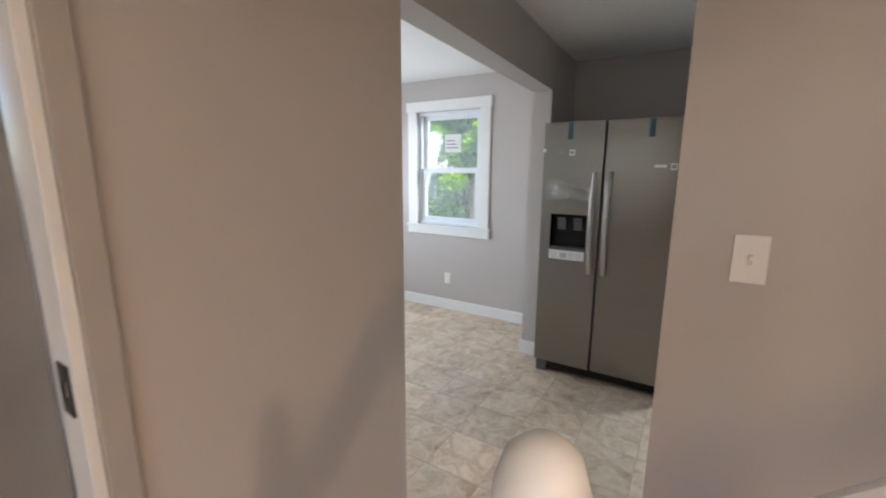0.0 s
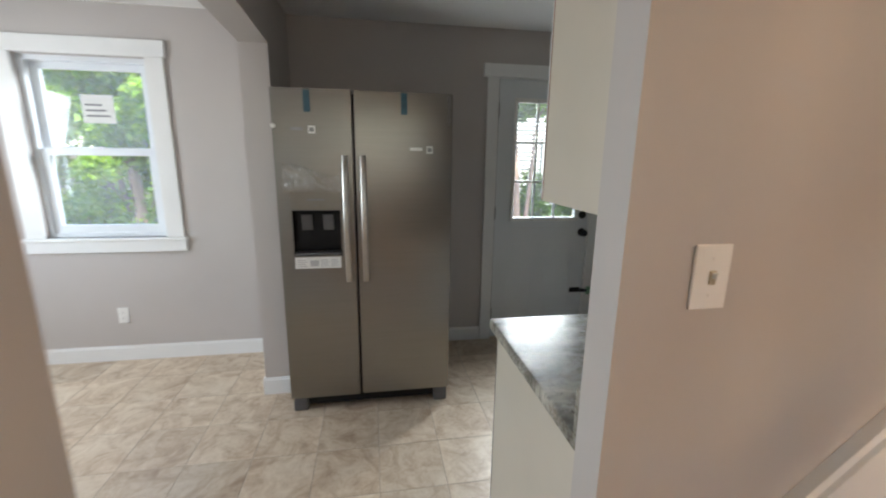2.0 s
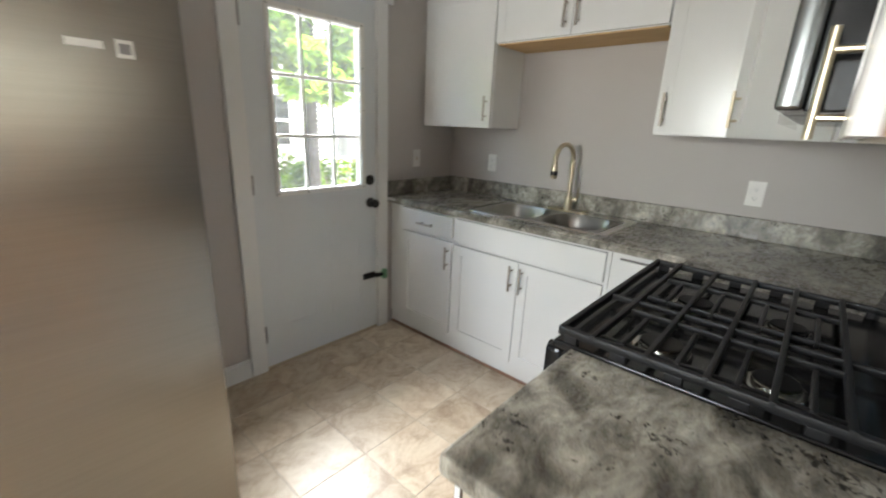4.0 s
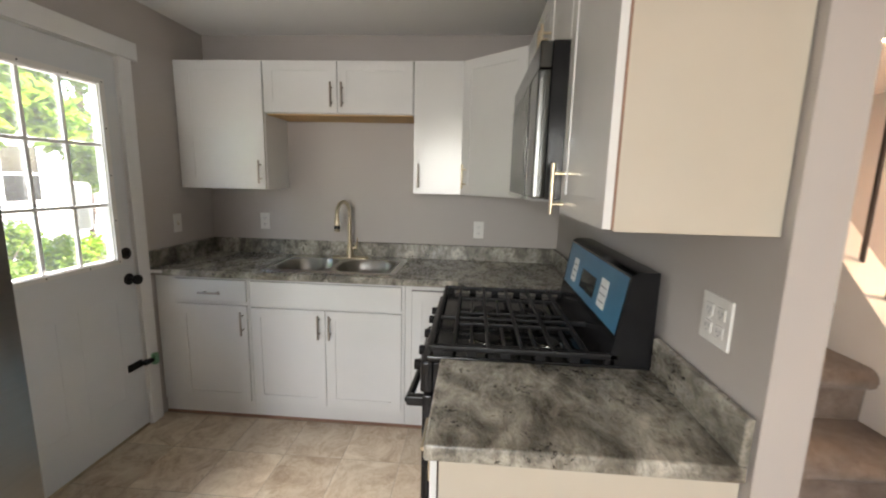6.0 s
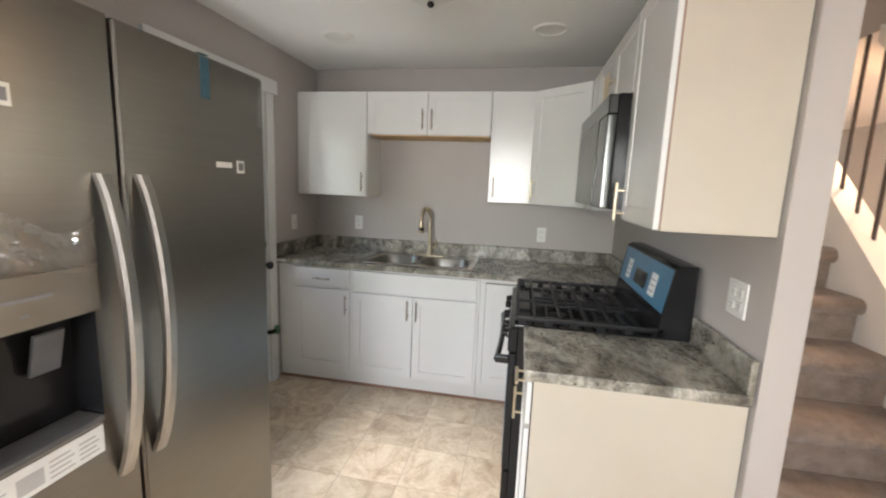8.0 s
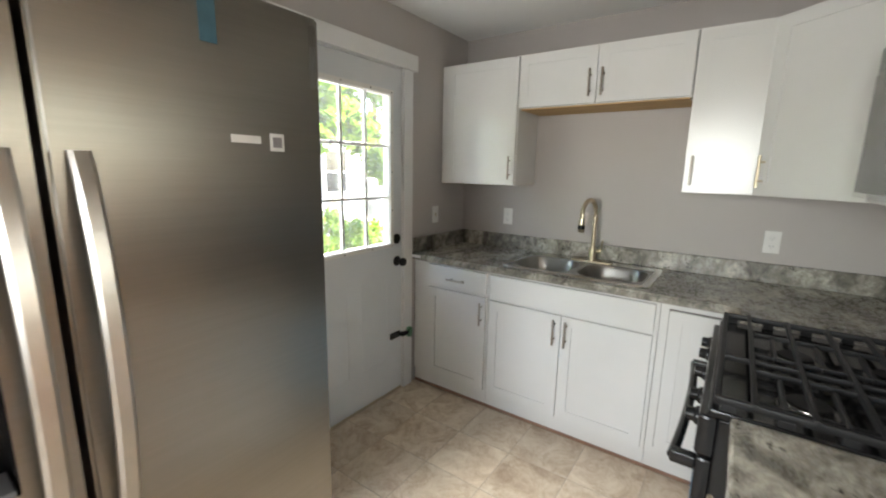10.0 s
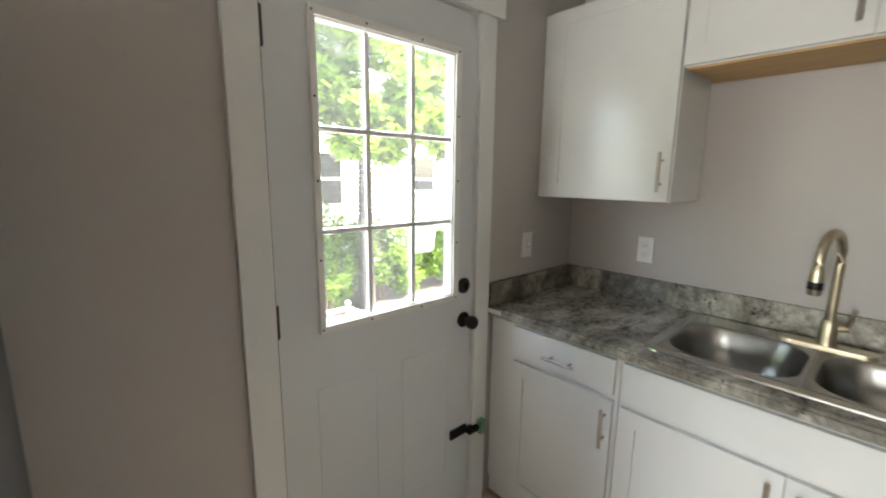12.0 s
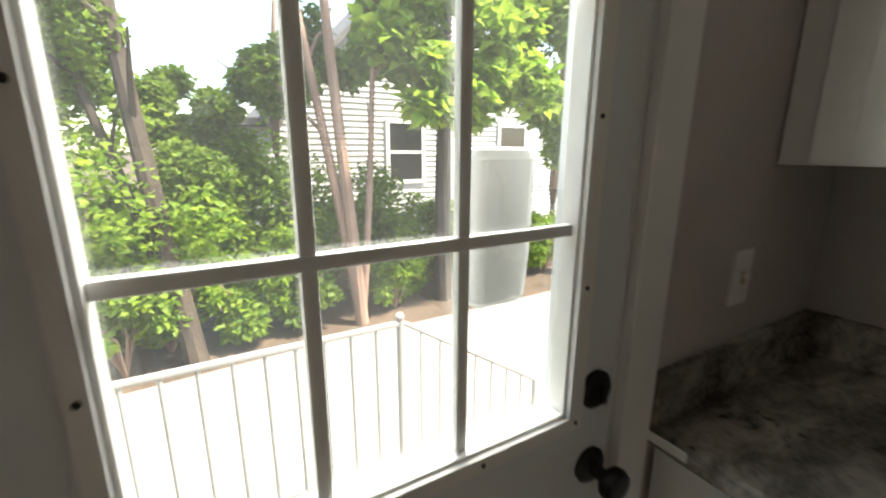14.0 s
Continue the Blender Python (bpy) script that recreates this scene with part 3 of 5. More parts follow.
# dark strip stands in for the shaded gap between leaf and jamb
part("weatherstrip", B(-1.5185, -1.5130, 0.0222, 0.0275, 0.012, DH), DARKBROWN, door, "dark brown strip painting the shaded gap beside the jamb", world=True)
for z in (0.22, 1.05, 1.82):
    bm = rod(bmesh.new(), (-1.516, 0.017, z - 0.048), (-1.516, 0.017, z + 0.048), 0.0075, 12)
    part("hinge", bm, DARKBROWN, door, "worn metal hinge", world=True)
bm = B(-0.835, -0.745, 0.018, 0.03, 0.372, 0.412, 0.002)
block(bm, -0.76, -0.70, -0.018, 0.022, 0.382, 0.402, 0.003)
part("foot_lock", bm, DARKBRONZE, door, "black flip latch near the door foot", world=True)
for ob in door.children_recursive:
    ob.data.transform(Matrix.Translation((0, -0.026, 0)))
casing = thing("door_casing", pose(-1.61, 0, 0), "flat white painted door casing", "trim", "", "structure")
part("side_casing", B(-1.606, -1.519, -0.02, -0.001, 0, 2.043, 0.003), TRIM, casing, world=True)
part("side_casing", B(-0.722, -0.640, -0.02, -0.001, 0, 2.043, 0.003), TRIM, casing, world=True)
part("head_casing", B(-1.638, -0.600, -0.026, -0.001, 2.043, 2.135, 0.003), TRIM, casing, world=True)
bm = bmesh.new()
block(bm, -1.53, -1.5155, 0.0, 0.15, 0, 2.04)
block(bm, -0.7245, -0.71, 0.0, 0.15, 0, 2.04)
block(bm, -1.53, -0.71, 0.0, 0.15, 2.04, 2.055)
part("jamb", bm, TRIM, casing, world=True)
part("threshold", B(-1.515, -0.725, 0.0, 0.16, -0.005, 0.010, 0.003), BRASS, casing, "metal threshold", world=True)
bm = B(-0.70, -0.668, -0.05, -0.02, 0.36, 0.425, 0.006)
single("latch_keep", bm, pane_glass("green_plastic", 0.25, (0.45, 0.78, 0.55), 0.2), "clear green plastic latch keeper on the door casing", "latch", at=(-0.69, -0.02, 0.36))

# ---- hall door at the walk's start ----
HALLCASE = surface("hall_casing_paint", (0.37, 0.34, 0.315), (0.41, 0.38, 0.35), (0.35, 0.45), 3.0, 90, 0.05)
hd = thing("door_2", pose(-2.85, -3.9, 0), "front door with shade-grey leaf in its white frame, slightly ajar", "door", "", "structure")
bm = B(-2.80, -2.763, -4.345, -3.52, 0.01, 2.06, 0.002)
bmesh.ops.rotate(bm, cent=(-2.80, -4.345, 0), matrix=Matrix.Rotation(radians(3), 3, "Z"), verts=bm.verts)
# leaf colour is darkened to grey to give it a shadowed face
part("door_leaf", bm, surface("front_door_shade_grey", (0.20, 0.20, 0.205), (0.25, 0.25, 0.255), (0.2, 0.32), 2.5, 90, 0.06), hd, "door leaf coloured grey for its shadowed face", world=True)
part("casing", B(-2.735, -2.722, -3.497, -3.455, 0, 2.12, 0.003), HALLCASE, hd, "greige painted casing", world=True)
part("jamb", B(-2.845, -2.728, -3.515, -3.4975, 0, 2.08, 0.002), TRIM, hd, world=True)
bm = bmesh.new()
holed(bm, -2.785, -2.745, 1.125, 1.205, -2.772, -2.758, 1.15, 1.178, -3.5175, -3.5135)
part("strike_plate", bm, DARKBRONZE, hd, "dark bronze strike plate", world=True)

# ---- kitchen cabinets ----


def pull(length, upright=True):
    """A bar pull; its posts go back along +y from the bar."""
    bm = bmesh.new()
    h = length / 2
    a, b = ((0, -0.032, -h), (0, -0.032, h)) if upright else ((-h, -0.032, 0), (h, -0.032, 0))
    rod(bm, a, b, 0.006, 12)
    for s in (-0.6, 0.6):
        p = (0, 0, s * h) if upright else (s * h, 0, 0)
        rod(bm, (p[0], -0.032, p[2]), (p[0], 0.001, p[2]), 0.0048, 10)
    return bm


def moved(bm, x, y, z):
    bmesh.ops.translate(bm, vec=(x, y, z), verts=bm.verts)
    return bm


def cabinet_door(parent, x0, x1, z0, z1, handle=None, metal=None, rail=0.055, name="door", deep=0.008):
    d = part(name, shaker(bmesh.new(), x0, x1, z0, z1, -0.020, rail=rail, deep=deep), CAB, parent)
    if handle:
        hx, hz, up = handle
        part("handle", moved(pull(0.14 if up else 0.13, up), hx, -0.020, hz), metal or NICKEL, d, "brushed metal bar pull")
    return d


def carcass(bm, w, d, z0, z1, bottom=0.0):
    block(bm, 0, w, 0.0, d, z0 + bottom, z1, 0.0015)
    return bm


def upper(name, m, w, z0, z1, depth, doors, label, side=None):
    c = thing(name, m, label, "cabinet", "kitchen wall cabinets")
    part("body", carcass(bmesh.new(), w, depth, z0, z1), side or CAB, c)
    for x0, x1, handle, metal in doors:
        cabinet_door(c, x0, x1, z0 + 0.004, z1 - 0.006, handle, metal, deep=0.003)
    return c


def sink_side(y, x):
    return pose(x, y, 0, 0, 0, -90)


def stove_side(x, y):
    return pose(x, y, 0, 0, 0, 180)


UF = -0.325
upper("wall_cabinet", sink_side(-0.004, UF + 0.02), 0.566, 1.372, 2.134, 0.30, [(0.055, 0.562, (0.535, 1.48, True), None)], "glossy white wall cabinet with one door beside back door")
c = upper("wall_cabinet", sink_side(-0.573, UF + 0.02), 0.906, 1.830, 2.134, 0.30, [(0.004, 0.450, (0.42, 1.935, True), None), (0.455, 0.902, (0.486, 1.935, True), None)], "short white two-door cabinet above the sink")
part("underside", B(0.01, 0.896, 0.0, 0.295, 1.822, 1.8295), RAWWOOD, c, "bare plywood underside")
narrow = upper("wall_cabinet", sink_side(-1.482, UF + 0.02), 0.292, 1.372, 2.134, 0.30, [(0.004, 0.288, (0.035, 1.48, True), None)], "narrow glossy white wall cabinet with film on door")
bm = bmesh.new()
nx, nz = 24, 60
grid = []
for i in range(nx + 1):
    row = []
    for j in range(nz + 1):
        u, v = i / nx, j / nz
        w = 0.0008 + 0.0022 * max(0.0, 0.45 - v) * max(0.0, noise.noise(Vector((u * 14, v * 5, 1.0)))) * 3
        row.append(bm.verts.new((0.012 + 0.268 * u, -0.0215 - w, 1.385 + 0.73 * v)))
    grid.append(row)
for i in range(nx):
    for j in range(nz):
        bm.faces.new((grid[i][j], grid[i + 1][j], grid[i + 1][j + 1], grid[i][j + 1]))
part("film", bm, CABFILM, narrow, "clear protective film wrinkled at the foot")
# diagonal corner cabinet
c = thing("corner_wall_cabinet", pose(0, -2.42, 0), "white diagonal corner wall cabinet with brass pull", "cabinet", "kitchen wall cabinets")
bm = prism(bmesh.new(), [(-0.005, -1.776), (-0.305, -1.776), (-0.60, -2.115), (-0.60, -2.42), (-0.005, -2.42)], 2, 1.372, 2.134)
part("body", bm, CAB, c, world=True)
a, b = Vector((-0.305, -1.776, 0)), Vector((-0.60, -2.115, 0))
run = (b - a).length
ang = math.degrees(math.atan2(b.y - a.y, b.x - a.x))
bm = shaker(bmesh.new(), 0.01, run - 0.01, 1.376, 2.128, -0.020)
md = pose(a.x, a.y, 0, 0, 0, ang)
bmesh.ops.transform(bm, matrix=md, verts=bm.verts)
d = part("door", bm, CAB, c, world=True)
bm = moved(pull(0.14), 0.045, -0.020, 1.48)
bmesh.ops.transform(bm, matrix=md, verts=bm.verts)
part("handle", bm, BRASS, d, "brass bar pull", world=True)
upper("wall_cabinet", stove_side(-0.603, -2.12), 0.245, 1.372, 2.134, 0.30, [(0.004, 0.241, None, None)], "narrow white filler cabinet beside the microwave")
c = upper("wall_cabinet", stove_side(-0.851, -2.12), 0.757, 1.845, 2.134, 0.30, [(0.004, 0.376, (0.345, 1.93, True), BRASS), (0.381, 0.753, (0.412, 1.93, True), BRASS)], "short white cabinet above the microwave with brass pulls")
end_upper = upper("wall_cabinet", stove_side(-1.612, -2.12), 0.415, 1.372, 2.134, 0.30, [(0.004, 0.411, (0.04, 1.444, True), BRASS)], "white end wall cabinet with cream side and brass pull", CABSIDE)
# brown strip in place of shade between door and body
part("door_gap", B(0.405, 0.4156, -0.0042, -0.0002, 1.376, 2.128), SHADOWBROWN, end_upper, "brown strip painting the shaded gap behind the door edge")


def base(name, m, w, label, doors=(), drawers=(), side=None, depth=0.585, open_top=False):
    c = thing(name, m, label, "cabinet", "kitchen base cabinets")
    bm = B(0, w, 0, depth, 0.10, 0.72 if open_top else 0.876, 0.0015)
    if open_top:
        for x0, x1, y0, y1 in ((0, w, 0, 0.018), (0, 0.016, 0.018, depth), (w - 0.016, w, 0.018, depth)):
            block(bm, x0, x1, y0, y1, 0.72, 0.876)
    part("body", bm, side or CAB, c)
    part("toe_kick", B(0, w, 0.012 if side is None else 0.07, depth, 0.018, 0.0995), side or CAB, c)
    # brown strip stands in for the shadow line under the cabinet
    part("floor_strip", B(0, w, 0.008 if side is None else 0.066, depth, 0, 0.0175), SHADOWBROWN, c, "brown strip painting the shadow line at the floor")
    for x0, x1, z0, z1, handle, metal in doors:
        cabinet_door(c, x0, x1, z0, z1, handle, metal)
    for x0, x1, z0, z1, handle, metal in drawers:
        bm = B(x0, x1, -0.020, -0.0005, z0, z1, 0.002)
        d = part("drawer_front", bm, CAB, c)
        if handle:
            part("handle", moved(pull(0.13, False), handle[0], -0.020, handle[1]), metal or NICKEL, d, "brushed metal bar pull")
    return c


BF = -0.60
base("base_cabinet", sink_side(-0.01, BF), 0.568, "white base cabinet with drawer above door", [(0.13, 0.555, 0.115, 0.712, (0.535, 0.615, True), None)], [(0.13, 0.555, 0.735, 0.862, (0.355, 0.79), None)])
base("sink_base_cabinet", sink_side(-0.580, BF), 0.908, "white sink base cabinet with two doors", [(0.012, 0.448, 0.115, 0.705, (0.418, 0.615, True), None), (0.453, 0.890, 0.115, 0.705, (0.482, 0.615, True), None)], [(0.012, 0.890, 0.722, 0.862, None, None)], open_top=True)
corner_base = base("corner_base_cabinet", sink_side(-1.490, BF), 0.285, "white corner base cabinet with narrow door", [(0.04, 0.265, 0.14, 0.845, None, None)])
# thin dark sheet behind the door paints its shadow gap
part("door_gap", B(0.036, 0.269, -0.0011, -0.0002, 0.136, 0.849), DARKBROWN, corner_base, "dark sheet painting the shadow gap round the door")
end_base = base("end_base_cabinet", stove_side(-1.620, -1.80), 0.405, "cream-sided end base cabinet with drawer and door", [(0.006, 0.40, 0.115, 0.70, (0.05, 0.60, True), BRASS)], [(0.006, 0.40, 0.717, 0.862, (0.2, 0.79), BRASS)], CABSIDE, 0.62)

# dark strip paints the shade in the gap along this door edge
part("door_gap", B(0.395, 0.4056, -0.0042, -0.0002, 0.115, 0.862), DARKBROWN, end_base, "dark strip painting the shaded gap behind the door edge")

# ---- counters ----
ctop = thing("worktop", pose(-0.3, -1.2, 0.876), "grey marbled stone-look laminate worktop with backsplash", "worktop")
SK = (-0.545, -0.115, -1.395, -0.645)
bm = bmesh.new()
holed(bm, -0.635, -0.003, -2.418, -0.003, SK[0], SK[1], SK[2], SK[3], 0.876, 0.914)
for v in bm.verts:
    v.co = Vector((v.co.x, v.co.z, v.co.y))
es = [e for e in bm.edges if abs(e.verts[0].co.x + 0.635) < 1e-4 and abs(e.verts[1].co.x + 0.635) < 1e-4 and abs(e.verts[0].co.z - e.verts[1].co.z) < 1e-4]
bmesh.ops.bevel(bm, geom=es, offset=0.009, segments=4, affect="EDGES")
block(bm, -0.850, -0.635, -2.418, -1.785, 0.876, 0.914)
part("top", bm, LAMINATE, ctop, world=True)
bm = B(-0.022, -0.002, -2.418, -0.022, 0.9142, 1.016, 0.003)
part("backsplash", bm, LAMINATE, ctop, world=True)
part("side_splash", B(-0.630, -0.002, -0.0215, -0.002, 0.9142, 1.016, 0.003), LAMINATE, ctop, world=True)
part("side_splash", B(-0.850, -0.0225, -2.418, -2.399, 0.9142, 1.016, 0.003), LAMINATE, ctop, world=True)
part("end_strip", B(-0.637, -0.60, -0.003, 0.0, 0.878, 0.912), PAPER, ctop, "pale unlaminated end strip", world=True)
part("end_strip", B(-0.6375, -0.6355, -0.085, -0.006, 0.893, 0.911), PAPER, ctop, "pale label strip on the edge", world=True)
ctop2 = thing("worktop", pose(-1.83, -2.1, 0.876), "short grey marbled laminate worktop beside the stove", "worktop")
bm = B(-2.047, -1.616, -2.418, -1.768, 0.876, 0.914, 0.006)
part("top", bm, LAMINATE, ctop2, world=True)
part("backsplash", B(-2.045, -1.618, -2.418, -2.399, 0.9142, 1.016, 0.003), LAMINATE, ctop2, world=True)

# ---- sink and faucet ----


def rounded(x0, x1, y0, y1, r, seg=5):
    out = []
    for cx, cy, a0 in ((x1 - r, y1 - r, 0), (x0 + r, y1 - r, 90), (x0 + r, y0 + r, 180), (x1 - r, y0 + r, 270)):
        for k in range(seg + 1):
            t = radians(a0 + 90 * k / seg)
            out.append((cx + r * math.cos(t), cy + r * math.sin(t)))
    return out


sink = thing("sink", pose(-0.33, -1.02, 0.914), "stainless steel double-bowl drop-in sink", "sink")
bm = bmesh.new()
# rim as a raised frame about two bowls
# darker copy of the sink steel, with the bowls' shade in its colour
SHADEDSTEEL = surface("shaded_bowl_steel", (0.30, 0.29, 0.268), (0.38, 0.366, 0.34), (0.26, 0.34), 9.0, 240, 0.04, metal=1.0)
BOWLS = ((-0.525, -0.185, -1.005, -0.665), (-0.525, -0.185, -1.375, -1.035))
rim_loops = []
for x0, x1, y0, y1, rad, z in ((-0.574, -0.058, -1.424, -0.616, 0.055, 0.9146), (-0.572, -0.060, -1.422, -0.618, 0.053, 0.9195), (-0.567, -0.065, -1.417, -0.623, 0.048, 0.9215), (-0.531, -0.179, -1.381, -0.659, 0.004, 0.9212)):
    rim_loops.append([bm.verts.new((px, py, z)) for px, py in rounded(x0, x1, y0, y1, rad)])
for la, lb in zip(rim_loops, rim_loops[1:]):
    for k in range(len(la)):
        bm.faces.new((la[k], la[(k + 1) % len(la)], lb[(k + 1) % len(la)], lb[k]))
block(bm, -0.531, -0.179, -1.035, -1.005, 0.9146, 0.921)
part("rim", bm, STEEL, sink, world=True)
for x0, x1, y0, y1 in BOWLS:
    bm = bmesh.new()
    loops = []
    for grow, r, z in ((0.010, 0.10, 0.9225), (0.002, 0.10, 0.9215), (-0.004, 0.105, 0.908), (-0.012, 0.11, 0.85), (-0.022, 0.11, 0.805), (-0.042, 0.10, 0.776), (-0.075, 0.08, 0.761), (-0.115, 0.045, 0.754), (-0.145, 0.02, 0.752)):
        loops.append([bm.verts.new((px, py, z)) for px, py in rounded(x0 - grow, x1 + grow, y0 - grow, y1 + grow, r)])
    n = len(loops[0])
    for la, lb in zip(loops, loops[1:]):
        for k in range(n):
            bm.faces.new((la[k], la[(k + 1) % n], lb[(k + 1) % n], lb[k]))
    bm.faces.new(loops[-1])
    # corner fill of the flat rim round the bowl
    outer = [bm.verts.new((px, py, 0.9222)) for px, py in rounded(x0 - 0.0125, x1 + 0.0125, y0 - 0.0125, y1 + 0.0125, 0.002)]
    for k in range(n):
        bm.faces.new((outer[k], outer[(k + 1) % n], loops[0][(k + 1) % n], loops[0][k]))
    bowl = part("bowl", bm, SHADEDSTEEL, sink, world=True)
    bm = lathe(bmesh.new(), [(0, 0.001), (0.03, 0.001), (0.032, 0.003), (0.042, 0.004), (0.044, 0.0)], ((x0 + x1) / 2, (y0 + y1) / 2, 0.752), 20)
    part("drain", bm, STEEL, bowl, world=True)
fx, fy = -0.112, -1.026
faucet = thing("faucet", pose(fx, fy, 0.921), "champagne bronze gooseneck pull-down kitchen faucet", "faucet")
bm = bmesh.new()
outl = rounded(fx - 0.03, fx + 0.03, fy - 0.125, fy + 0.125, 0.028)
prism(bm, outl, 2, 0.921, 0.928)
part("deck_plate", bm, BRASS, faucet, world=True)
bm = lathe(bmesh.new(), [(0, 0.928), (0.027, 0.928), (0.027, 0.936), (0.023, 0.942), (0.0215, 1.0), (0.016, 1.012), (0, 1.012)], (fx, fy, 0), 20)
part("body", bm, BRASS, faucet, world=True)
dirx, diry = -0.97, 0.25
pts = [(fx, fy, 1.0), (fx, fy, 1.2)]
R = 0.075
for k in range(1, 13):
    t = radians(180 - 15 * k * 1.0)
    s = R * (1 + math.cos(t))
    pts.append((fx + dirx * s, fy + diry * s, 1.215 + R * math.sin(t) * 1.15))
tipx, tipy, tipz = pts[-1]
pts.append((tipx, tipy, tipz - 0.02))
part("neck", tube(bmesh.new(), pts, 0.0125, 14), BRASS, faucet, world=True)
bm = lathe(bmesh.new(), [(0, 0), (0.015, 0), (0.019, 0.008), (0.0185, 0.045), (0.015, 0.075), (0.013, 0.085), (0, 0.085)], (tipx, tipy, tipz - 0.10), 18)
head = part("spray_head", bm, BRASS, faucet, world=True)
bm = lathe(bmesh.new(), [(0.0192, 0.0), (0.0196, 0.004), (0.0196, 0.02), (0.0192, 0.024)], (tipx, tipy, tipz - 0.082), 18)
part("grip_ring", bm, DARKBRONZE, head, "dark rubber band", world=True)
bm = rod(bmesh.new(), (fx, fy, 0.985), (fx + 0.01, fy - 0.045, 0.99), 0.011, 14)
tube(bm, [(fx + 0.008, fy - 0.04, 0.99), (fx + 0.0, fy - 0.05, 1.02), (fx - 0.005, fy - 0.055, 1.06)], [0.007, 0.006, 0.005], 10)
part("lever", bm, BRASS, faucet, world=True)

# ---- stove ----
SX0, SX1 = -1.611, -0.853
stove = thing("gas_stove", pose(-1.23, -2.05, 0), "black freestanding gas stove with cast-iron grates and blue film", "stove")
part("body", B(SX0, SX1, -2.405, -1.745, 0.02, 0.895, 0.004), ENAMEL, stove, world=True)
bm = B(SX0, SX1, -2.405, -1.722, 0.896, 0.916, 0.006)
part("cooktop", bm, ENAMEL, stove, world=True)
dr = part("oven_door", B(SX0 + 0.004, SX1 - 0.004, -1.7445, -1.712, 0.24, 0.78, 0.006), ENAMEL, stove, world=True)
part("door_film", B(SX0 + 0.05, SX1 - 0.05, -1.7115, -1.7095, 0.26, 0.70), BLUEFILM, dr, "blue protective film", world=True)
pts = [(SX0 + 0.05 + (SX1 - SX0 - 0.1) * k / 10, -1.672 + 0.012 * abs(k - 5) / 5 * abs(k - 5) / 5, 0.735) for k in range(11)]
bm = tube(bmesh.new(), pts, 0.013, 12)
for x in (SX0 + 0.055, SX1 - 0.055):
    block(bm, x - 0.016, x + 0.016, -1.712, -1.655, 0.72, 0.752, 0.004)
part("oven_handle", bm, ENAMEL, dr, "black curved handle", world=True)
part("drawer", B(SX0 + 0.004, SX1 - 0.004, -1.7445, -1.714, 0.06, 0.228, 0.006), ENAMEL, stove, world=True)
part("control_panel", B(SX0, SX1, -1.7445, -1.705, 0.79, 0.895, 0.008), ENAMEL, stove, world=True)
for x in (SX0 + 0.09, SX0 + 0.21, -1.232, SX1 - 0.21, SX1 - 0.09):
    bm = lathe(bmesh.new(), [(0, 0), (0.024, 0), (0.024, 0.006), (0.019, 0.010), (0.017, 0.030), (0, 0.032)], (x, -1.705, 0.845), 18, Matrix.Rotation(radians(-90), 4, "X"))
    part("knob", bm, ENAMEL, stove, "black burner knob", world=True)
# one grate over all the burners: long bars across the stove, short fingers beside each burner
GY0, GY1 = -2.315, -1.730
gx0, gx1 = SX0 + 0.004, SX1 - 0.006
zb, zt = 0.936, 0.952
BURNERS = [(x, y, r) for x in (-1.475, -1.150) for y, r in ((-1.915, 0.046), (-2.118, 0.040))]
bm = bmesh.new()
for y in (GY0 + 0.007, GY1 - 0.007):
    block(bm, gx0, gx1, y - 0.007, y + 0.007, zb - 0.006, zt, 0.003)
for x in (gx0 + 0.008, gx1 - 0.008):
    block(bm, x - 0.008, x + 0.008, GY0, GY1, zb - 0.004, zt - 0.001, 0.003)
for y in (-1.808, -1.915, -2.020, -2.118, -2.217):
    block(bm, gx0, gx1, y - 0.0055, y + 0.0055, zb, zt + 0.002, 0.002)
for x in (-1.3125,):
    block(bm, x - 0.005, x + 0.005, GY0, GY1, zb - 0.002, zt - 0.002, 0.002)
for x, y, r in BURNERS:
    for dy in (-0.052, 0.052):
        block(bm, x - 0.115, x + 0.06, y + dy - 0.0045, y + dy + 0.0045, zb, zt + 0.001, 0.002)
    for dx in (-0.1, 0.1):
        block(bm, x + dx - 0.0045, x + dx + 0.0045, y - 0.1, y + 0.1, zb - 0.002, zt - 0.003, 0.002)
for k in range(6):
    for x in (gx0 + 0.009, gx1 - 0.009):
        y = GY0 + 0.03 + 0.105 * k
        block(bm, x - 0.009, x + 0.009, y - 0.016, y + 0.016, 0.9165, zb - 0.002, 0.002)
part("grate", bm, IRON, stove, "cast-iron grate", world=True)
for x, y, r in BURNERS:
    bm = lathe(bmesh.new(), [(0, 0), (r * 1.35, 0), (r * 1.3, 0.004), (r * 1.02, 0.005), (r, 0.0125), (r * 0.95, 0.0135), (0, 0.0138)], (x, y, 0.9162), 24)
    bu = part("burner", bm, STEEL, stove, "aluminium burner ring", world=True)
    bm = lathe(bmesh.new(), [(r * 0.92, 0.0142), (r * 0.96, 0.016), (r * 0.90, 0.0182), (0, 0.0188)], (x, y, 0.9162), 24)
    part("burner_cap", bm, IRON, bu, "black cap", world=True)
# back guard
bm = prism(bmesh.new(), [(-2.405, 0.916), (-2.285, 0.916), (-2.285, 0.955), (-2.325, 1.195), (-2.345, 1.208), (-2.405, 1.208)], 0, SX0 + 0.004, SX1 - 0.004)
bmesh.ops.bevel(bm, geom=[e for e in bm.edges if e.calc_face_angle(0) > 0.4], offset=0.004, segments=2, affect="EDGES")
bg = part("back_guard", bm, ENAMEL, stove, world=True)
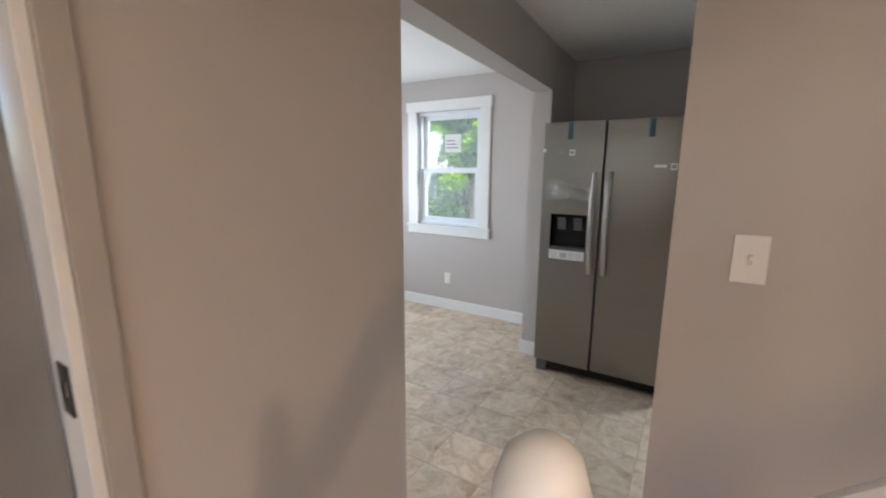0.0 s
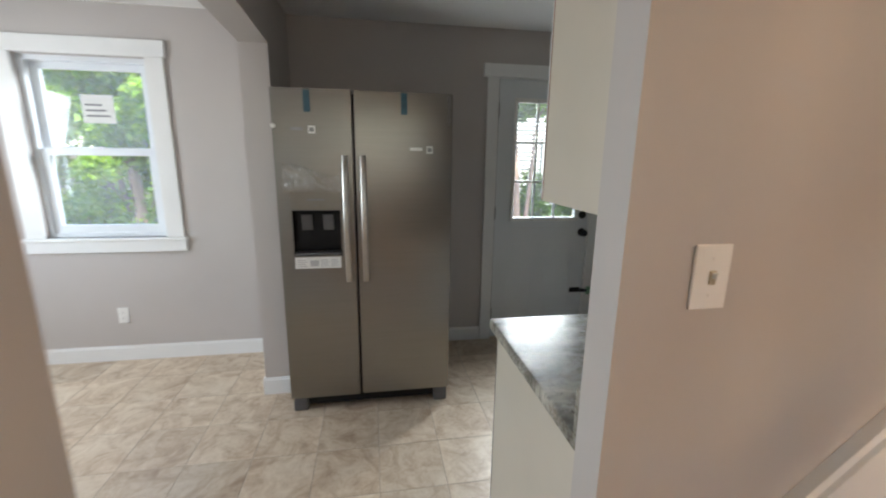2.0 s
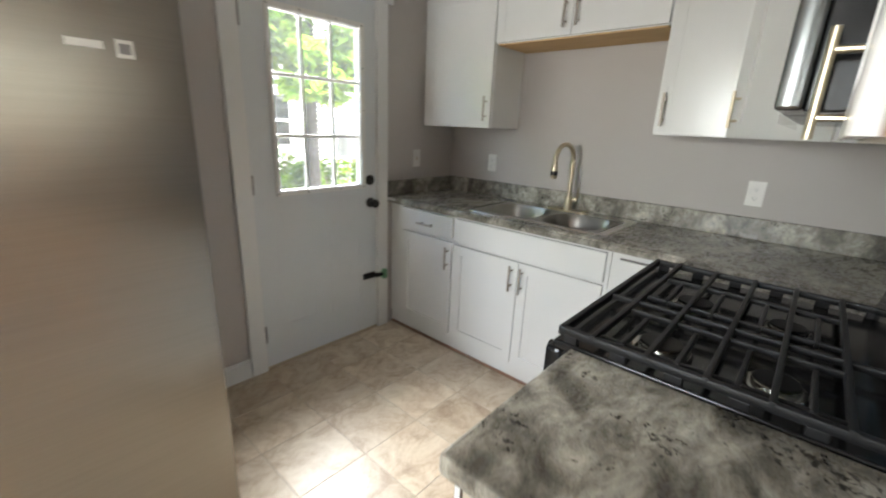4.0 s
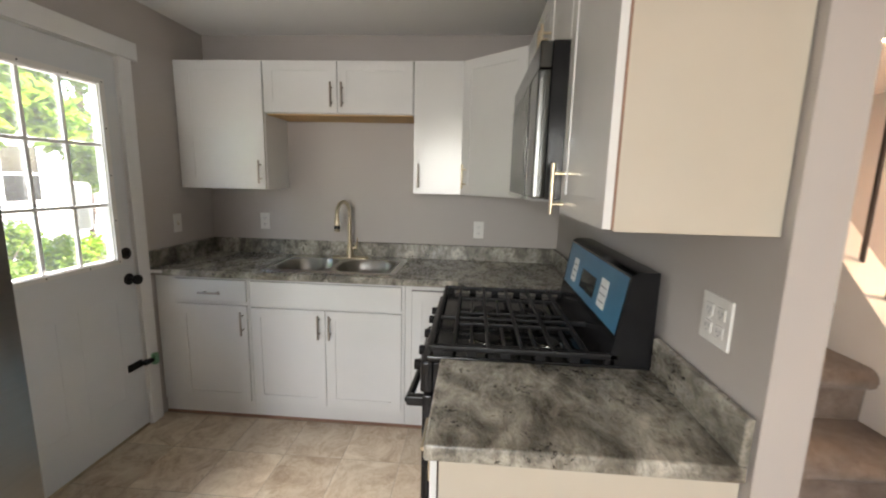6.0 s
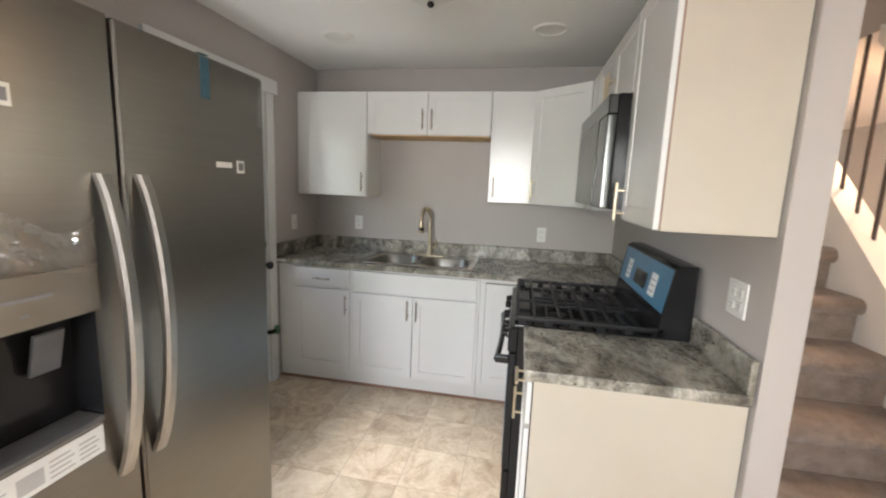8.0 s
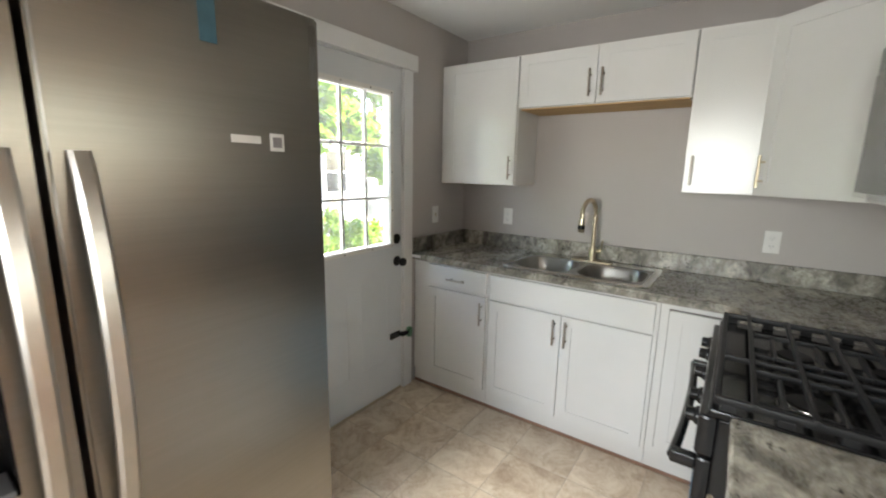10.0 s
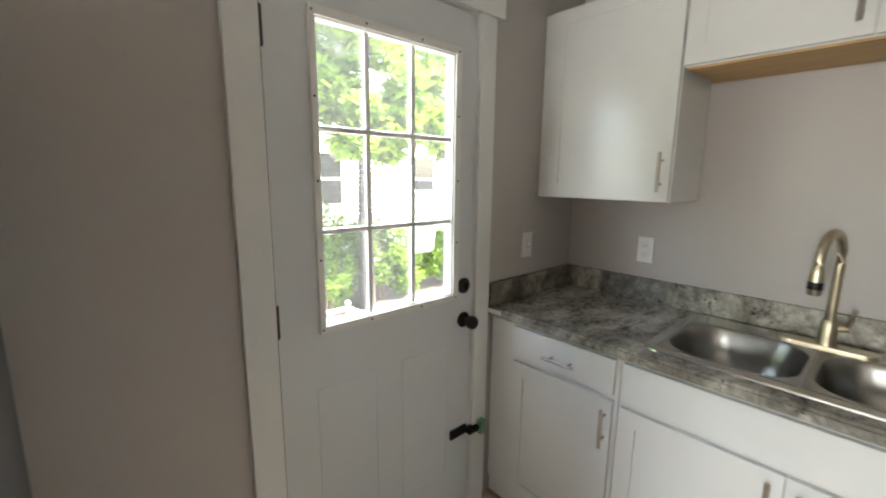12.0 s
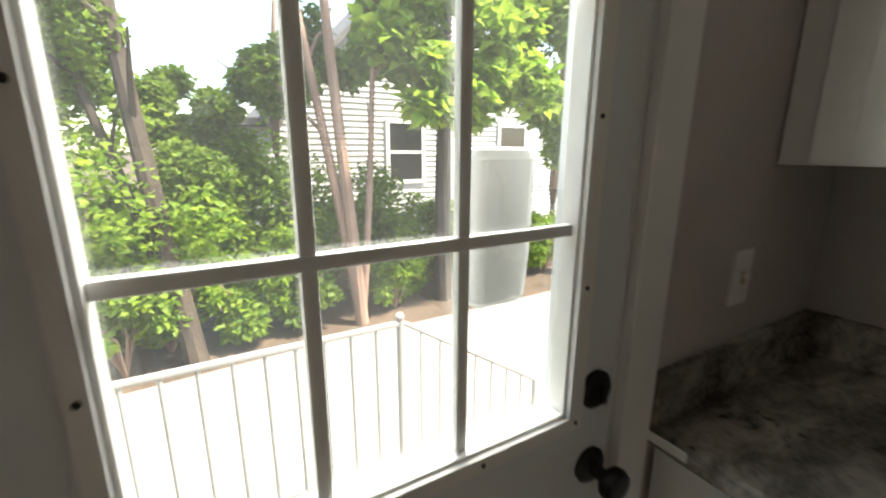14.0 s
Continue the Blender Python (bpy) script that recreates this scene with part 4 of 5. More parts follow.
slope = math.degrees(math.atan2(0.04, 0.24))
mb = pose(-1.232, -2.2885, 0.955, slope, 0, 0)


def on_guard(x0, x1, z0, z1, t0, t1, mat, name, label=""):
    bm = B(x0, x1, t0, t1, z0, z1)
    bmesh.ops.transform(bm, matrix=mb, verts=bm.verts)
    part(name, bm, mat, bg, label, world=True)


on_guard(-0.362, 0.362, 0.055, 0.236, 0.0022, 0.0042, BLUEFILM, "film", "blue protective film")
on_guard(-0.085, 0.10, 0.09, 0.165, 0.0046, 0.0062, DARKGLASS, "display", "dark clock display")
on_guard(0.18, 0.25, 0.085, 0.185, 0.0046, 0.0058, PAPER, "label", "white paper label")
on_guard(-0.22, -0.14, 0.085, 0.185, 0.0046, 0.0058, PAPER, "label", "white paper label")
for k in range(3):
    on_guard(0.19, 0.24, 0.105 + 0.025 * k, 0.109 + 0.025 * k, 0.006, 0.0066, INK, "print")
    on_guard(-0.21, -0.15, 0.105 + 0.025 * k, 0.109 + 0.025 * k, 0.006, 0.0066, INK, "print")

# ---- microwave ----
mw = thing("microwave", pose(-1.23, -2.2, 1.41), "black and steel over-the-range microwave under a cabinet", "microwave")
part("body", B(SX0, SX1, -2.418, -2.055, 1.412, 1.8435, 0.003), ENAMEL, mw, world=True)
part("vent_grille", B(SX0 + 0.002, SX1 - 0.002, -2.0545, -2.02, 1.772, 1.842, 0.004), MWFRONT, mw, world=True)
bm = B(-1.435, SX1 - 0.002, -2.0545, -2.018, 1.414, 1.768, 0.006)
dd = part("door", bm, MWFRONT, mw, world=True)
part("window", B(-1.385, SX1 - 0.06, -2.0178, -2.0165, 1.475, 1.71), DARKGLASS, dd, "dark door window", world=True)
part("control_panel", B(SX0 + 0.002, -1.439, -2.0545, -2.019, 1.414, 1.768, 0.006), MWFRONT, mw, world=True)
part("film", B(-1.45, SX1 - 0.003, -2.0162, -2.0158, 1.40, 1.77), FILM, dd, "loose clear film", world=True)

# ---- fridge ----
PLATE = surface("dispenser_plate", (0.23, 0.21, 0.18), (0.28, 0.255, 0.225), (0.34, 0.42), 6.0, 200, 0.03, metal=0.7)
PALEINK = surface("pale_ink", (0.44, 0.44, 0.44), (0.52, 0.52, 0.52), (0.6, 0.7), 20.0, 200, 0.05)
HANDLE = surface("handle_steel", (0.42, 0.405, 0.38), (0.50, 0.485, 0.46), (0.29, 0.36), 10.0, 200, 0.03, metal=1.0)
FX0, FX1, FC = -2.938, -2.022, -2.542
fr = thing("refrigerator", pose(-2.48, -0.45, 0), "new stainless side-by-side refrigerator with film and tape remnants", "refrigerator")
part("cabinet", B(FX0 + 0.004, FX1 - 0.004, -0.785, -0.07, 0.045, 1.765, 0.006), GREYPLASTIC, fr, "dark grey steel cabinet", world=True)
DZ0, DZ1, FY, FYB = 0.10, 1.797, -0.862, -0.788
bm = bmesh.new()
holed(bm, FX0, FC - 0.007, DZ0, DZ1, -2.868, -2.622, 0.945, 1.19, FY, FYB, FY + 0.068)
es = [e for e in bm.edges if len(e.link_faces) == 2 and e.calc_face_angle(0) > 0.5 and not (-2.88 < e.verts[0].co.x < -2.61 and 0.9 < e.verts[0].co.z < 1.2)]
bmesh.ops.bevel(bm, geom=es, offset=0.006, segments=3, affect="EDGES")
dl = part("freezer_door", bm, FRIDGE, fr, "stainless freezer door with dispenser", world=True)
bm = B(FC + 0.007, FX1, FY, FYB, DZ0, DZ1, 0.0)
bmesh.ops.bevel(bm, geom=bm.edges[:], offset=0.006, segments=3, affect="EDGES")
drr = part("fridge_door", bm, FRIDGE, fr, "stainless fridge door", world=True)


def fridge_handle(x, parent):
    z0, z1 = 0.795, 1.475
    n = 18
    bm = bmesh.new()
    rings = []
    for k in range(n + 1):
        u = k / n
        z = z0 + (z1 - z0) * u
        bow = 1 - (2 * u - 1) ** 2
        y = FY - 0.006 - 0.052 * bow ** 0.8
        hw, hd = 0.0155, 0.009
        rings.append([bm.verts.new((x + dx, y + dy, z)) for dx, dy in ((-hw, hd), (-hw, -hd * 0.3), (-hw * 0.6, -hd), (hw * 0.6, -hd), (hw, -hd * 0.3), (hw, hd))])
    for a, b in zip(rings, rings[1:]):
        for k in range(6):
            bm.faces.new((a[k], a[(k + 1) % 6], b[(k + 1) % 6], b[k]))
    bm.faces.new(rings[0][::-1])
    bm.faces.new(rings[-1])
    part("handle", bm, HANDLE, parent, "curved brushed steel handle", world=True)


part("gasket", B(FC - 0.02, FC + 0.02, -0.7875, -0.7855, DZ0, DZ1 - 0.01), ENAMEL, fr, "black door gasket", world=True)
fridge_handle(-2.588, dl)
fridge_handle(-2.496, drr)
# dispenser lining, control plate, paddle, tray
t = 0.0018
hx0, hx1, hz0, hz1 = -2.868 + t, -2.622 - t, 0.945 + t, 1.19 - t
bm = bmesh.new()
holed(bm, hx0 - 0.0012, hx1 + 0.0012, hz0 - 0.0012, hz1 + 0.0012, hx0, hx1, hz0, hz1, FY - 0.001, FY + 0.066, FY + 0.064)
disp = part("dispenser", bm, ENAMEL, dl, "black ice and water dispenser recess", world=True)
part("control_plate", B(-2.874, -2.612, FY - 0.004, FY - 0.0005, 1.193, 1.290, 0.0015), PLATE, dl, "grey dispenser control plate", world=True)
bm = B(-2.79, -2.70, FY - 0.0052, FY - 0.0042, 1.243, 1.250)
block(bm, -2.755, -2.742, FY - 0.0052, FY - 0.0042, 1.214, 1.219)
part("print", bm, INK, dl, world=True)
for x in (-2.80, -2.69):
    bm = B(x - 0.028, x + 0.028, FY + 0.025, FY + 0.034, 1.075, 1.165, 0.003)
    bmesh.ops.rotate(bm, cent=(x, FY + 0.03, 1.165), matrix=Matrix.Rotation(radians(14), 3, "X"), verts=bm.verts)
    part("paddle", bm, GREYPLASTIC, disp, "dark paddle under film", world=True)
part("drip_tray", B(-2.862, -2.628, FY - 0.012, FY + 0.06, 0.950, 0.962, 0.003), GREYPLASTIC, disp, world=True)
lab = part("label", B(-2.868, -2.628, FY - 0.0022, FY - 0.0008, 0.876, 0.938), PAPER, dl, "white paper label with grey print", world=True)
bm = bmesh.new()
for k, (x, w) in enumerate(((-2.855, 0.05), (-2.79, 0.045), (-2.735, 0.045), (-2.68, 0.04))):
    for j in range(4 if k != 1 else 1):
        block(bm, x, x + w * (1 - 0.15 * (j % 2)), FY - 0.0028, FY - 0.0023, 0.886 + 0.011 * j, 0.890 + 0.011 * j + (0.03 if k == 1 else 0))
part("print", bm, PALEINK, lab, world=True)
# wrinkled clear film above the dispenser
bm = bmesh.new()
nx, nz = 70, 40
grid = [[None] * (nz + 1) for _ in range(nx + 1)]
for i in range(nx + 1):
    for j in range(nz + 1):
        u, v = i / nx, j / nz
        x = -2.905 + 0.295 * u
        z = 1.288 + 0.155 * v * (0.75 + 0.25 * math.sin(5 * u + 1)) - 0.01 * math.sin(9 * u)
        warp = noise.noise(Vector((x * 12, z * 12, 2.0)))
        ridge = 1 - abs(noise.noise(Vector((x * 34 + z * 20 + warp * 1.5, z * 9 - x * 6, 5.0)))) * 3.2
        fine = 1 - abs(noise.noise(Vector((x * 70 + z * 30, z * 22, 9.0)))) * 3.0
        w = 0.010 * max(0.0, ridge) ** 2 + 0.0035 * max(0.0, fine) ** 2
        edge = min(1.0, 6 * v + 0.2, 5 * (1 - u) + 0.25)
        grid[i][j] = bm.verts.new((x, FY - 0.003 - w * edge, z))
for i in range(nx):
    for j in range(nz):
        bm.faces.new((grid[i][j], grid[i + 1][j], grid[i + 1][j + 1], grid[i][j + 1]))
part("film", bm, FILM, dl, "wrinkled clear protective film", world=True)
for x, par in ((-2.765, dl), (-2.28, drr)):
    bm = B(x - 0.016, x + 0.016, FY - 0.0022, FY - 0.0008, 1.685, 1.79)
    block(bm, x - 0.016, x + 0.016, FY - 0.0022, FY + 0.03, 1.7985, 1.7995)
    part("tape", bm, BLUETAPE, par, "blue tape strip", world=True)
for x0, x1, z, q, par in ((-2.85, -2.79, 1.603, -2.747, dl), (-2.25, -2.185, 1.512, -2.146, drr)):
    part("sticker", B(x0, x1, FY - 0.002, FY - 0.0008, z - 0.008, z + 0.008), PAPER if par is drr else INK, par, "small printed sticker", world=True)
    bm = B(q - 0.017, q + 0.017, FY - 0.002, FY - 0.0008, z - 0.022, z + 0.016)
    s = part("sticker", bm, PAPER, par, "small square sticker", world=True)
    bm = B(q - 0.011, q + 0.011, FY - 0.0026, FY - 0.0021, z - 0.014, z + 0.008)
    part("print", bm, INK, s, world=True)
part("corner_tape", B(FX1 - 0.03, FX1 - 0.012, FY - 0.0016, FY - 0.0008, 1.64, 1.78), FILM, drr, "clear corner tape", world=True)
bm = lathe(bmesh.new(), [(0, 0), (0.011, 0), (0.012, 0.004), (0, 0.006)], (FX0 + 0.006, FY - 0.001, 1.615), 12, Q)
part("corner_plug", bm, PLASTIC, dl, "white plug", world=True)
part("kick_grille", B(FX0 + 0.03, FX1 - 0.03, -0.80, -0.75, 0.02, 0.095, 0.003), ENAMEL, fr, "black kick grille", world=True)
for x in (FX0 + 0.045, FX1 - 0.045):
    bm = B(x - 0.04, x + 0.04, -0.835, -0.76, 0.0, 0.085, 0.008)
    part("foot", bm, GREYPLASTIC, fr, "grey roller foot cover", world=True)

# ---- outlets and switches ----


def plate(name, m, gangs, label, category, kind_of):
    """A wall plate whose front faces -y in its own frame."""
    w = 0.07 + 0.046 * (gangs - 1)
    p = thing(name, m, label, category)
    part("cover", B(-w / 2, w / 2, -0.006, 0.0, -0.0575, 0.0575, 0.0025), PLASTIC, p)
    for gidx in range(gangs):
        x = (gidx - (gangs - 1) / 2) * 0.046
        if kind_of == "switch":
            bm = B(x - 0.005, x + 0.005, -0.010, -0.0062, -0.012, 0.012)
            part("slot", bm, BRASS, p, "tan slot surround")
            bm = B(x - 0.004, x + 0.004, -0.020, -0.010, 0.0, 0.010, 0.0015)
            part("toggle", bm, PLASTIC, p)
        else:
            for z in (-0.021, 0.021):
                f = part("receptacle", B(x - 0.016, x + 0.016, -0.0085, -0.0062, z - 0.014, z + 0.014, 0.002), PLASTIC, p)
                bm = B(x - 0.0075, x - 0.0055, -0.0092, -0.0086, z - 0.004, z + 0.006)
                block(bm, x + 0.0055, x + 0.0075, -0.0092, -0.0086, z - 0.004, z + 0.006)
                block(bm, x - 0.002, x + 0.002, -0.0092, -0.0086, z - 0.011, z - 0.007)
                part("slot", bm, INK, f)
        for z in ((-0.032, 0.032) if kind_of == "switch" else (0.0,)):
            part("screw", rod(bmesh.new(), (x, -0.0075, z), (x, -0.0061, z), 0.0028, 8), PLASTIC, p)
    return p


plate("outlet", sink_side(-0.384, 0) @ pose(0, 0, 1.142), 1, "white duplex outlet on the sink wall", "outlet", "outlet")
plate("outlet", sink_side(-1.891, 0) @ pose(0, 0, 1.127), 1, "white duplex outlet on the sink wall near the corner", "outlet", "outlet")
plate("light_switch", pose(-0.370, 0, 1.153), 1, "white toggle switch beside the back door", "switch", "switch")
plate("outlet", pose(-1.866, -2.425, 1.158, 0, 0, 180), 2, "white double outlet plate above the short worktop", "outlet", "outlet")
plate("outlet", pose(-4.218, 0, 0.342), 1, "white duplex outlet low on the dining wall", "outlet", "outlet")
plate("light_switch", pose(-1.884, -2.515, 1.283), 1, "white toggle switch on the stair wall", "switch", "switch")

# ---- ceiling lights ----
for x, y in ((-0.738, -0.54), (-0.76, -1.82)):
    c = thing("recessed_light", pose(x, y, CH), "flat white unlit recessed ceiling light", "ceiling light", "recessed lights")
    part("rim", lathe(bmesh.new(), [(0.078, -0.003), (0.083, -0.010), (0.094, -0.009), (0.101, 0.0)], (0, 0, -0.0005), 32), PLASTIC, c)
    part("lens", lathe(bmesh.new(), [(0, -0.0035), (0.078, -0.0035), (0.079, -0.001)], (0, 0, -0.0005), 32), FROST, c)
c = thing("ceiling_light", pose(-1.43, -1.28, CH), "unlit frosted glass dome ceiling light with dark finial", "ceiling light")
part("base", lathe(bmesh.new(), [(0, 0), (0.15, 0), (0.15, -0.02), (0.14, -0.03), (0, -0.03)], (0, 0, -0.0005), 32), NICKEL, c)
part("shade", lathe(bmesh.new(), [(0.145, -0.028), (0.142, -0.05), (0.118, -0.08), (0.075, -0.103), (0.02, -0.113), (0, -0.114)], (0, 0, 0), 32), FROST, c)
part("finial", lathe(bmesh.new(), [(0, -0.113), (0.012, -0.113), (0.016, -0.122), (0.012, -0.132), (0, -0.136)], (0, 0, 0), 16), DARKBRONZE, c)
for x, y in ((0.04, -4.29), (-1.25, -4.6)):
    c = thing("ceiling_light", pose(x, y, CH), "lit recessed ceiling light glowing warm white", "ceiling light")
    part("base", lathe(bmesh.new(), [(0.072, -0.004), (0.078, -0.008), (0.092, -0.006), (0.096, 0)], (0, 0, -0.0005), 28), PLASTIC, c)
    part("diffuser", lathe(bmesh.new(), [(0.072, -0.003), (0.05, -0.005), (0, -0.006)], (0, 0, 0), 28), WARMGLOW, c)
th = thing("thermostat", pose(1.95, -5.65, 1.45, 0, 0, 180), "small white wall thermostat with dark display", "thermostat")
part("case", B(-0.07, 0.07, -0.025, 0, -0.045, 0.045, 0.006), PLASTIC, th)
part("display", B(-0.035, 0.035, -0.0265, -0.0255, -0.01, 0.02), INK, th)

# ---- stairs ----
RISE, RUN, NX, Z0 = 0.224, 0.244, -1.704, 0.105
YW, YS = -2.517, -3.455
stairs = thing("staircase", pose(-1.7, -3.0, 0), "steep straight staircase with worn brown carpet", "staircase")
for i in range(14):
    x = NX + RUN * i
    z = Z0 + RISE * (i + 1)
    bm = bmesh.new()
    # rounded nosing profile in xz, over a sloping riser
    prof = [(x + RUN + 0.05, z - 0.004), (x + 0.08, z + 0.001)]
    for k in range(7):
        a = radians(90 + 30 * k)
        prof.append((x + 0.030 + 0.043 * math.cos(a), z - 0.043 + 0.043 * math.sin(a)))
    foot = z - RISE - 0.012 if i else 0.0
    prof += [(x + 0.034, z - 0.10), (x + 0.040, foot), (x + RUN + 0.05, foot)]
    prism(bm, prof, 1, YS + 0.032, YW - 0.024)
    part("step", bm, CARPET, stairs, world=True)
ZS = RISE / RUN


def sloped(bm, x0, x1, za, h, y0, y1):
    """A band along the flight's slope: za is its foot above the nosing line."""
    def line(x):
        return Z0 + RISE + (x - NX) * ZS
    prism(bm, [(x0, line(x0) + za), (x1, line(x1) + za), (x1, line(x1) + za + h), (x0, line(x0) + za + h)], 1, y0, y1)
    return bm


part("stringer", sloped(bmesh.new(), -1.98, 1.7, -0.48, 0.628, YS, YS + 0.03), TRIM, stairs, "white painted stringer", world=True)
part("stringer", sloped(bmesh.new(), -1.98, 1.7, -0.48, 0.628, YS - 0.11, YS - 0.08), TRIM, stairs, "white painted stringer", world=True)
part("stringer_cap", sloped(bmesh.new(), -1.99, 1.7, 0.148, 0.02, YS - 0.115, YS + 0.034), TRIM, stairs, "white painted cap", world=True)
part("skirt_board", sloped(bmesh.new(), -1.98, 1.7, -0.40, 0.745, YW - 0.020, YW + 0.001), TRIM, stairs, "white painted skirt board", world=True)
bm = sloped(bmesh.new(), -1.98, 1.7, 0.3455, 0.02, YW - 0.034, YW + 0.001)
sloped(bm, -1.98, 1.7, 0.366, 0.03, YW - 0.024, YW + 0.001)
part("skirt_moulding", bm, TRIM, stairs, "white painted moulding", world=True)
rail = thing("stair_railing", pose(-2.05, -3.54, 0), "white sloping handrail on dark square balusters", "railing")
part("handrail", sloped(bmesh.new(), -2.03, -0.665, 1.015, 0.085, YS - 0.075, YS - 0.015), TRIM, rail, world=True)


def nose(x):
    return Z0 + RISE + (x - NX) * ZS


for k in range(-4, 9):
    x = -0.695 - 0.14 * k
    top = min(nose(x) + 1.02, CH - 0.001)
    part("baluster", B(x - 0.008, x + 0.008, YS - 0.053, YS - 0.037, nose(x) + 0.15, top, 0.003), DARKBROWN, rail, "dark square baluster", world=True)
bm = lathe(bmesh.new(), [(0, 0.0), (0.034, 0.0), (0.034, 1.16), (0.038, 1.17), (0.038, 1.185), (0.0335, 1.195), (0.035, 1.245), (0.033, 1.278), (0.026, 1.302), (0.014, 1.313), (0, 1.316)], (-2.068, -3.462, 0), 24)
part("newel_post", bm, TRIM, rail, "white round-topped newel post", world=True)

# ---- outside ----
single("ground", B(-300, 300, -300, 400, -0.95, -0.72), SOIL, "bare soil and leaf litter garden ground", "ground", **ST)
single("driveway", prism(bmesh.new(), [(-14, 0.16), (14, 0.16), (14, 4.4), (3.0, 4.0), (-0.6, 3.94), (-2.0, 3.83), (-14, 3.1)], 2, -0.719, -0.70), CONCRETE, "bright pale concrete driveway", "driveway", **ST)
single("porch_slab", B(-2.2, -0.36, 0.16, 1.74, -0.70, -0.50), CONCRETE, "pale concrete back stoop", "porch", **ST)
PR = thing("porch_railing", pose(-0.9, 1.62, -0.50), "white painted metal porch railing", "railing")
PX, PY, PZ, PF = -0.395, 1.62, 0.465, -0.50
part("post", rod(bmesh.new(), (PX, PY, PF), (PX, PY, PZ), 0.02, 12), RAILPAINT, PR, world=True)
bm = bmesh.new()
bmesh.ops.create_icosphere(bm, subdivisions=2, radius=0.026)
moved(bm, PX, PY, PZ + 0.02)
part("post_cap", bm, RAILPAINT, PR, world=True)
part("post", rod(bmesh.new(), (-2.15, PY, PF), (-2.15, PY, PZ), 0.02, 12), RAILPAINT, PR, world=True)
part("top_rail", B(-2.15, PX, PY - 0.016, PY + 0.016, PZ - 0.035, PZ - 0.005, 0.006), RAILPAINT, PR, world=True)
part("bottom_rail", B(-2.15, PX, PY - 0.012, PY + 0.012, PF + 0.08, PF + 0.10), RAILPAINT, PR, world=True)
for k in range(11):
    x = PX - 0.142 * (k + 1)
    part("baluster", rod(bmesh.new(), (x, PY, PF + 0.09), (x, PY, PZ - 0.03), 0.011, 8), RAILPAINT, PR, world=True)
SR = thing("stoop_stair_rail", pose(0.1, 1.62, -0.7), "white painted metal rail sloping down the stoop steps", "railing")
bx, bz = 0.66, -0.22
bm = tube(bmesh.new(), [(PX + 0.02, PY, PZ - 0.02), (bx, PY, bz)], 0.014, 10)
part("top_rail", bm, RAILPAINT, SR, world=True)
part("bottom_rail", tube(bmesh.new(), [(PX + 0.02, PY, PF + 0.09), (bx, PY, -0.63)], 0.010, 8), RAILPAINT, SR, world=True)
part("post", rod(bmesh.new(), (bx, PY, -0.70), (bx, PY, bz), 0.018, 10), RAILPAINT, SR, world=True)
for k in range(1, 8):
    u = k / 8
    x = PX + (bx - PX) * u
    part("baluster", rod(bmesh.new(), (x, PY, PF + 0.09 - 0.22 * u), (x, PY, PZ - 0.02 + (bz - PZ + 0.02) * u), 0.007, 8), RAILPAINT, SR, world=True)
single("stoop_step", B(-0.359, -0.06, 0.16, 1.74, -0.70, -0.60), CONCRETE, "pale concrete stoop step", "step", at=(-0.22, 0.6, -0.7))
# container hung outside the door glass
bm = bmesh.new()
loops = []
for z, g, r in ((1.165, -0.012, 0.012), (1.175, -0.004, 0.018), (1.25, 0.0, 0.02), (1.385, 0.002, 0.02), (1.398, -0.004, 0.016), (1.402, -0.014, 0.010)):
    loops.append([bm.verts.new((px, py, z)) for px, py in rounded(-0.957 - g, -0.846 + g, 0.078 - g, 0.128 + g, r, 4)])
n = len(loops[0])
for la, lb in zip(loops, loops[1:]):
    for k in range(n):
        bm.faces.new((la[k], la[(k + 1) % n], lb[(k + 1) % n], lb[k]))
bm.faces.new(loops[0][::-1])
bm.faces.new(loops[-1])
single("hanging_container", bm, FOAM, "white plastic container hung outside the back door glass", "container", at=(-0.90, 0.1, 1.165))

# neighbour's house
NH = thing("house", pose(3.0, 7.8, -0.72), "white clapboard neighbour house with a grey roof", "house")
HX0, HX1, HY = 0.0, 7.6, 7.8
AP, AX = 5.7, 3.6
bm = prism(bmesh.new(), [(HX0, -0.72), (HX1, -0.72), (HX1, AP - HX1 + AX), (AX, AP), (HX0, AP - AX + HX0)], 1, HY + 0.02, HY + 6)
part("wall", bm, SIDING, NH, world=True)
bm = bmesh.new()
z = -0.5
while z < AP - 0.1:
    a, b = max(HX0, AX - (AP - z - 0.11)), min(HX1, AX + (AP - z - 0.11))
    if b - a > 0.1:
        prism(bm, [(HY + 0.018, z + 0.112), (HY + 0.012, z + 0.112), (HY - 0.016, z), (HY + 0.018, z)], 0, a, b)
    z += 0.112
cl = part("clapboards", bm, SIDING, NH, world=True)
cl["kind"] = "stuff"
for sx, ex in ((HX0 - 0.3, AX), (AX, HX1 + 0.3)):
    def rz(x):
        return AP - abs(x - AX)
    bm = prism(bmesh.new(), [(sx, rz(sx) + 0.01), (ex, rz(ex) + 0.01), (ex, rz(ex) + 0.14), (sx, rz(sx) + 0.14)], 1, HY - 0.3, HY + 6.2)
    part("roof", bm, ROOF, NH, world=True)


